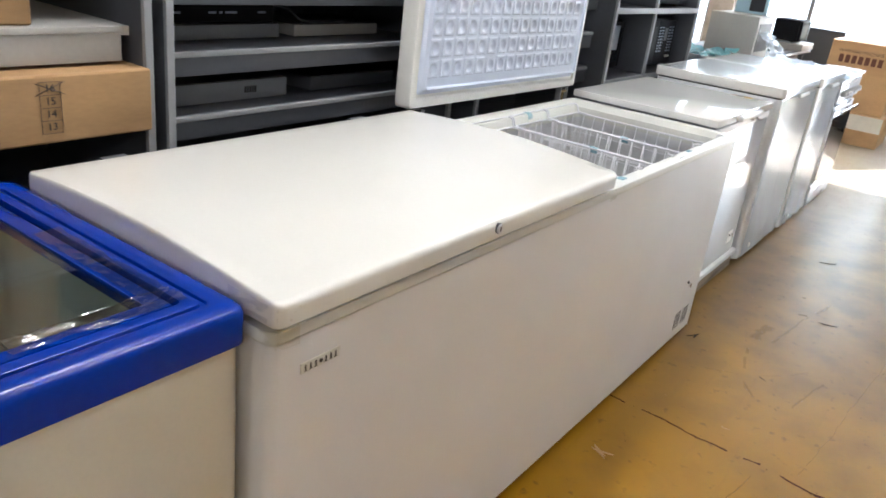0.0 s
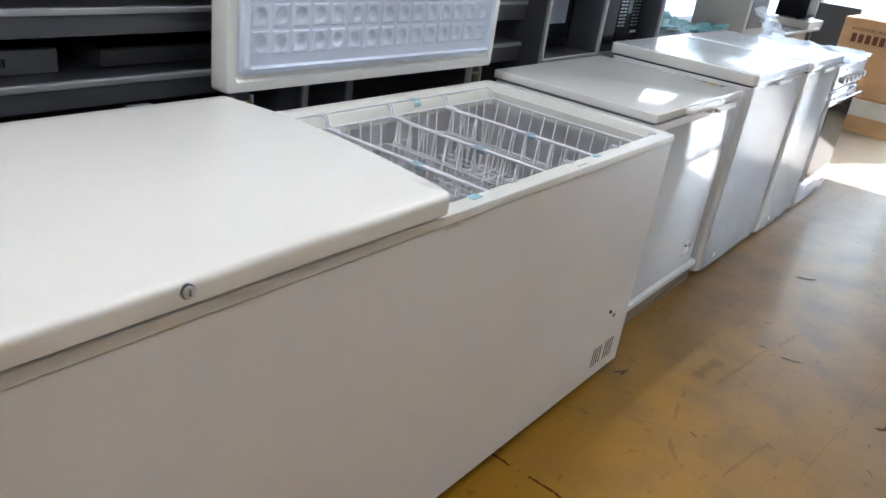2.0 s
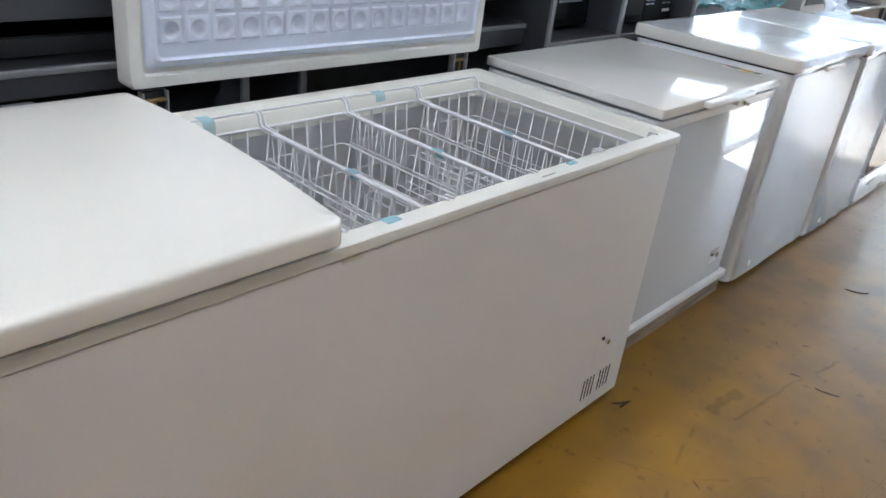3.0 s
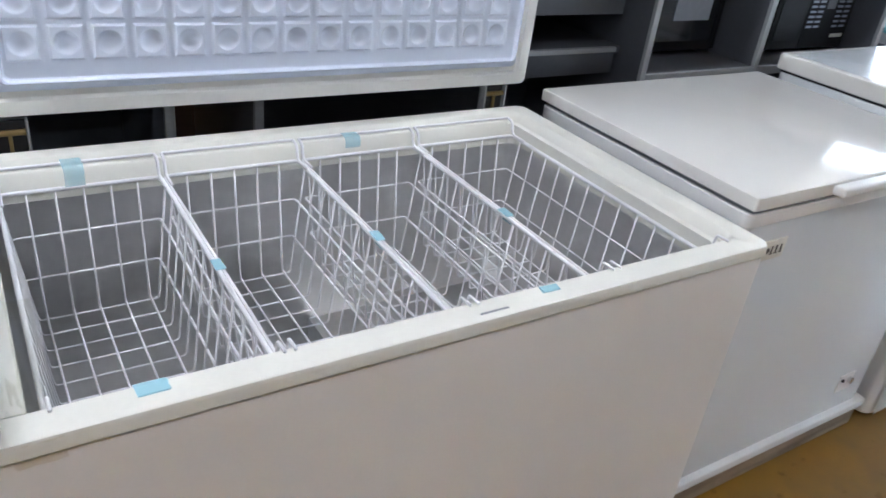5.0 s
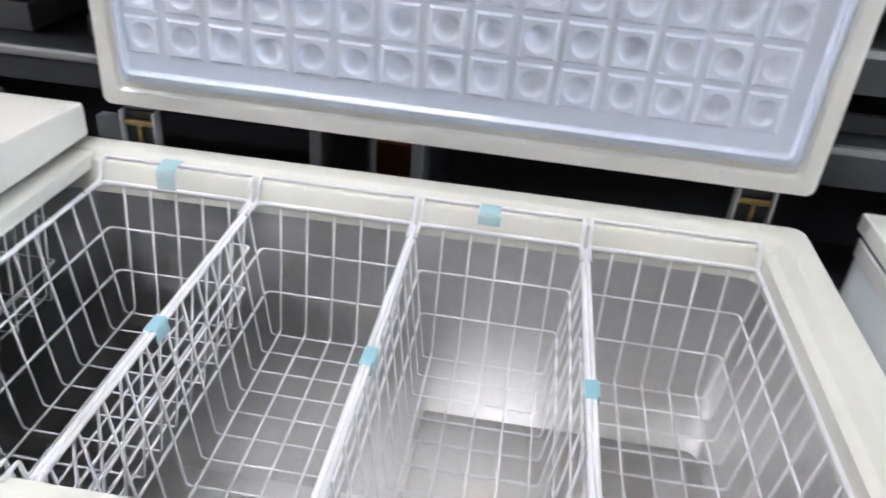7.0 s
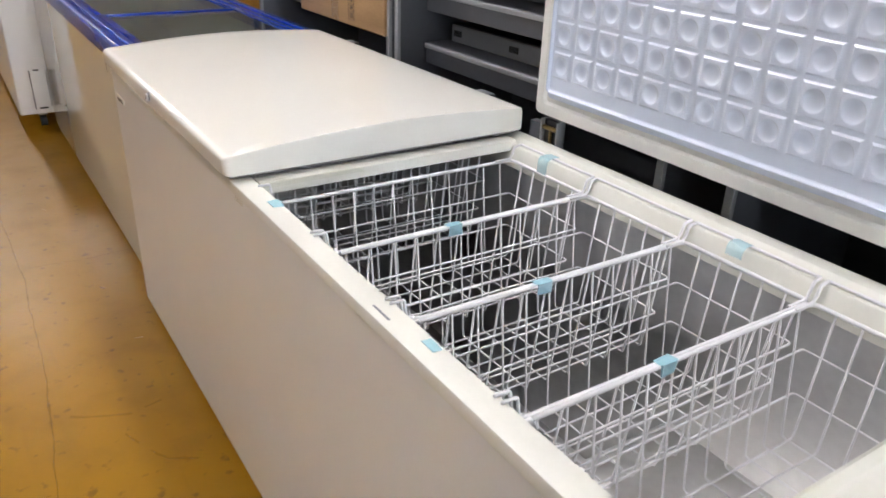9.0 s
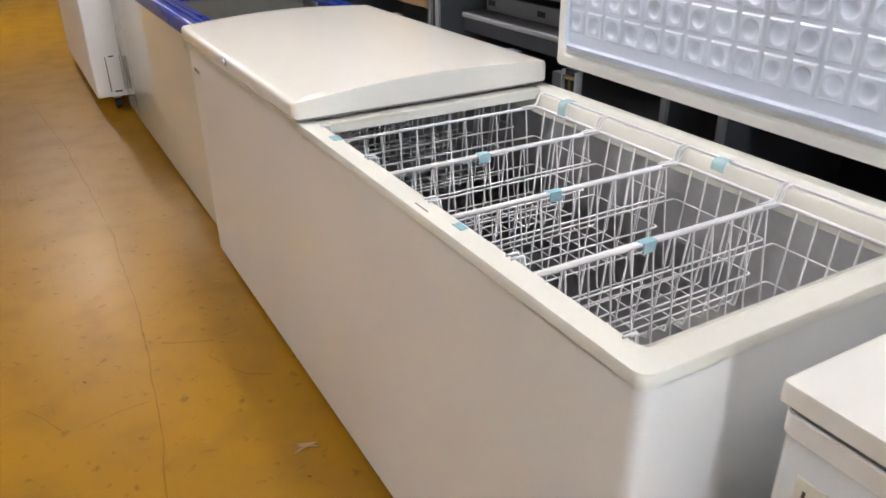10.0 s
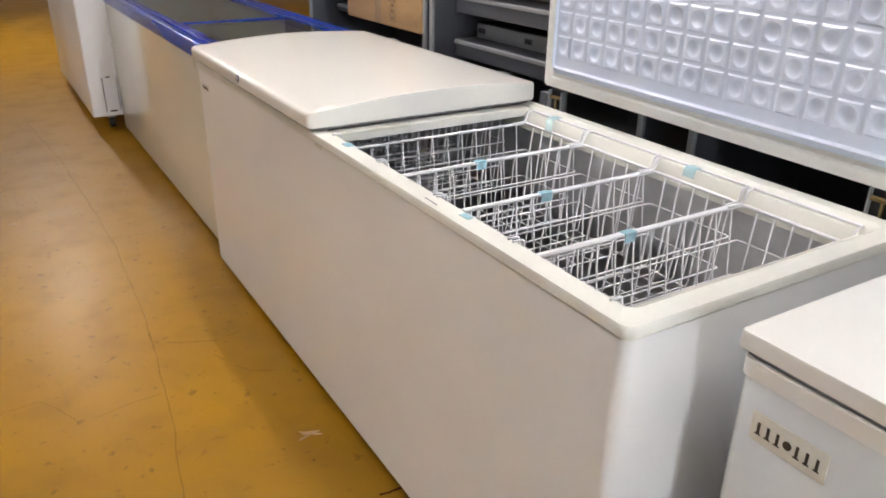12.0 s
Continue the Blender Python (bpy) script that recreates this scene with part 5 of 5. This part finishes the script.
def stacked_cookers(x):
    s = thing("packed_stack", x, -1.22, 0, "stack of dark wrapped goods held by a pale metal strip", "stack", "opposite row")
    for i in range(6):
        z = i * 0.13
        o = random.uniform(-0.03, 0.03)
        part("pack", box(0.0, 0.8, -0.5 + o, 0.0 + o, z, z + 0.12, 0.018), DARKGREY if i % 2 else CARD, s)
    part("strip", box(0.3, 0.33, 0.034, 0.038, 0.0, 0.76), STEEL, s, smooth=False)
    return s


stacked_cookers(-2.5)
stacked_cookers(-3.4)

# ---- floor details ----
CRACKDIRT = surface("crack_dirt", (0.085, 0.030, 0.010), 0.9, vary=0.2, grain=60, stain=9)
SCUFF = film_wrap("dark_scuff", (0.05, 0.032, 0.010), 0.19, 0.7, 0.1)
DARKSCRAP = surface("dark_scrap", (0.06, 0.042, 0.026), 0.7, vary=0.25, grain=80, stain=12)
PALESCRAP = surface("pale_scrap", (0.56, 0.36, 0.20), 0.8, vary=0.2, grain=80, stain=20)
for dusty in (CRACKDIRT, SCUFF, DARKSCRAP, PALESCRAP):
    dusty.node_tree.nodes["Principled BSDF"].inputs["Specular IOR Level"].default_value = 0.08


def floor_line(name, pts, w, label, material, wander=0.006, broken=-9.0, crumbs=0):
    """A thin uneven line lying on the floor through pts; broken: no line where the noise is below it."""
    j = tagged(new(name), label, "crack", "", "structure")
    bm = bmesh.new()
    pts = [Vector((*p, 0)) for p in pts]
    fine = []
    for a, b in zip(pts, pts[1:]):
        n = max(2, int((b - a).length / 0.012))
        for k in range(n):
            fine.append(a.lerp(b, k / n))
    fine.append(pts[-1])
    last = None
    for i, p in enumerate(fine):
        d = (fine[min(i + 1, len(fine) - 1)] - fine[max(i - 1, 0)]).normalized()
        s = Vector((-d.y, d.x, 0))
        if noise.noise(p * 11 + Vector((7, 1, 2))) < broken:
            last = None
            continue
        q = p + s * (wander * noise.noise(p * 9) + 0.4 * wander * noise.noise(p * 40))
        ww = w * (0.35 + 1.1 * abs(noise.noise(p * 14 + Vector((4, 4, 4)))) + 0.35 * abs(noise.noise(p * 60)))
        row = [bm.verts.new(q + s * ww * k + Vector((0, 0, 0.0012))) for k in (-0.5, 0.5)]
        if last:
            bm.faces.new((last[0], last[1], row[1], row[0]))
        last = row
    part("crack_line", bm, material, j, smooth=False)
    if crumbs:
        bm = bmesh.new()
        for _ in range(crumbs):
            p = random.choice(fine) + Vector((random.gauss(0, 0.008), random.gauss(0, 0.008), 0.0015))
            r = random.uniform(0.001, 0.0035)
            n = 6
            bm.faces.new([bm.verts.new(p + Vector((math.cos(k / n * 6.283), math.sin(k / n * 6.283), 0)) * r * random.uniform(0.5, 1.3)) for k in range(n)])
        c = part("crumbs", bm, CRACKDIRT, j, smooth=False)
        tagged(c, "crumbled dark dirt along the joint", "", "", "stuff")
    return j


floor_line("floor_joint", [(1.57, 0.7), (1.589, 0.03), (1.592, -0.188), (1.577, -0.306), (1.572, -0.393), (1.581, -0.509), (1.556, -0.66), (1.556, -0.72), (1.56, -1.2), (1.58, -3.0)], 0.0145,
           "dark broken floor joint across the aisle", CRACKDIRT, 0.012, -0.2, 70)
HAIR = film_wrap("hairline_dirt", (0.085, 0.045, 0.010), 0.28, 0.8, 0.1)
HAIR.node_tree.nodes["Principled BSDF"].inputs["Specular IOR Level"].default_value = 0.08
for pts, w in (([(-3.0, -0.52), (-1.81, -0.41), (-0.45, -0.353), (0.3, -0.37), (0.925, -0.418), (1.5, -0.5)], 0.0075),
               ([(-3.0, -0.99), (-2.124, -0.972), (-1.186, -0.95), (-0.513, -0.913), (0.377, -0.945), (0.717, -0.973), (1.039, -1.003), (1.5, -1.03)], 0.0055),
               ([(0.717, -0.973), (0.72, -0.892), (0.71, -0.753), (0.80, -0.70), (0.882, -0.661), (0.861, -0.527), (0.852, -0.428)], 0.006),
               ([(-0.501, -0.326), (-0.48, -0.099), (-0.494, 0.04)], 0.005),
               ([(1.62, -0.62), (1.85, -0.645), (2.071, -0.663), (2.317, -0.685), (2.63, -0.716), (3.072, -0.757), (4.2, -0.84)], 0.0038)):
    floor_line("floor_crack", pts, w * 0.8, "long hairline crack along the aisle", HAIR, 0.007, -0.42)
for pts, w in (([(2.491, -0.31), (2.7, -0.335), (2.917, -0.364), (3.145, -0.416)], 0.012), ([(2.367, -0.247), (2.25, -0.262), (2.12, -0.30), (2.03, -0.345), (1.98, -0.37)], 0.016),
               ([(2.177, -0.354), (2.26, -0.43), (2.348, -0.492)], 0.007), ([(2.06, -0.17), (2.11, -0.26), (2.16, -0.33)], 0.008), ([(2.48, -0.24), (2.60, -0.245), (2.66, -0.26)], 0.05),
               ([(2.86, -0.93), (2.45, -0.92), (2.1, -0.87)], 0.03), ([(2.3, -0.55), (2.18, -0.53), (2.02, -0.5)], 0.012), ([(0.70, -0.22), (0.86, -0.15), (0.9, -0.08)], 0.01), ([(0.55, -0.34), (0.62, -0.2), (0.6, -0.1)], 0.014)):
    floor_line("floor_scuff", pts, w, "soft dark scuff on the painted floor", SCUFF, 0.012, -0.25)


def litter(x, y, s, rz, material, label, pieces=1):
    """Curled slivers of packing material lying on the floor."""
    t = thing("floor_litter", x, y, 0.0, label, "litter", "litter", rz)
    for i in range(pieces):
        bm, rows = bmesh.new(), []
        turn, off = random.uniform(-0.8, 0.8) * (i > 0), Vector((random.uniform(-0.3, 0.3), random.uniform(-0.25, 0.25), 0)) * s * (i > 0)
        bend, wide = random.uniform(-0.12, 0.12), random.uniform(0.10, 0.17)
        for k in range(7):
            u = k / 6 - 0.5
            c = Vector((u * s, bend * s * (4 * u * u), 0.001 + 0.03 * s * abs(noise.noise(Vector((u * 3, x, y))))))
            ww = s * wide * (1 - 3.2 * u * u * u * u * 4) * random.uniform(0.7, 1.2)
            rows.append([Matrix.Rotation(turn, 4, "Z") @ (c + Vector((0, e * max(ww, 0.0006), 0.0004 + h))) + off for e, h in ((-0.5, 0.0), (0.0, 0.02 * s + 0.001), (0.5, 0.0))])
        vr = [[bm.verts.new(p) for p in r] for r in rows]
        for a, b in zip(vr, vr[1:]):
            for q in range(2):
                bm.faces.new((a[q], a[q + 1], b[q + 1], b[q]))
        part("scrap", bm, material, t, smooth=False)
    return t


for x, y, s, rz, n in ((3.767, -0.285, 0.09, -60, 1), (2.898, -0.454, 0.075, -75, 1), (3.137, -0.297, 0.022, -50, 1), (3.061, -0.22, 0.02, 20, 1), (2.914, -0.341, 0.035, -70, 1), (2.691, -0.817, 0.05, -60, 2),
                       (2.79, -0.84, 0.055, -80, 1), (2.55, -0.80, 0.02, 10, 1), (2.4, -0.83, 0.03, 40, 1), (2.15, -0.363, 0.03, 60, 1), (0.656, -0.587, 0.016, 30, 1), (1.188, -0.798, 0.03, 10, 1), (1.256, -0.831, 0.025, 70, 2), (2.29, -0.035, 0.06, -30, 2)):
    litter(x, y, s, rz, DARKSCRAP, "dark sliver of packing litter on the floor", n)
for x, y, s, rz, n in ((1.269, -0.098, 0.062, 60, 3), (0.738, -0.892, 0.045, 75, 2), (-0.902, -0.726, 0.04, 60, 2), (0.219, -0.08, 0.028, 80, 1), (1.434, -0.766, 0.04, 40, 2), (1.70, -0.36, 0.03, 90, 1), (-0.2, -0.12, 0.03, 20, 2), (-1.1, -0.2, 0.03, 20, 1)):
    litter(x, y, s, rz, PALESCRAP, "pale brown torn scraps of packing on the floor", n)
for i in range(16):
    litter(random.uniform(-2.2, 6.0), random.uniform(-0.95, -0.06), random.uniform(0.007, 0.02), random.uniform(0, 180), random.choice((DARKSCRAP, PALESCRAP, CARD)), "tiny scrap of packing litter on the floor")

# ---- brick pieces of the east wall ----
pier = setting("wall_pier", box(8.51, X1 - 0.005, -1.19, -0.41, 0, ZC), MORTAR, "brick pier beside the entrance", "wall")
course, gap = 0.076, 0.01


def brick_mesh(l, h, d):
    me = bpy.data.meshes.new("brick")
    bm = box(-l / 2, l / 2, -d / 2, d / 2, 0, h, 0.004, 1)
    bm.to_mesh(me)
    bm.free()
    me.materials.append(BRICK)
    return me


FULL, HALF = brick_mesh(0.215, course - gap, 0.02), brick_mesh(0.10, course - gap, 0.02)


def brick_face(parent, p0, way, length, rows, turn):
    """Stretcher courses on a face from p0 along way."""
    for r in range(rows):
        u = 0.0
        use_half = r % 2 == 1
        while u < length - 0.06:
            l = 0.10 if use_half or length - u < 0.215 else 0.215
            use_half = False
            if u + l > length + 0.004:
                break
            o = new("brick", HALF if l < 0.2 else FULL)
            c = Vector(p0) + Vector(way) * (u + l / 2) + Vector((0, 0, r * course + 0.005))
            o.matrix_world = pose(c.x, c.y, c.z, 0, 0, turn)
            o.parent = parent
            u += l + gap


brick_face(pier, (8.503, -1.185, 0), (0, 1, 0), 0.78, 18, 90)
brick_face(pier, (8.53, -0.403, 0), (1, 0, 0), 0.75, 18, 0)
brick_face(east, (X1 - 0.005, -0.38, 0), (0, 1, 0), 1.3, 7, 90)
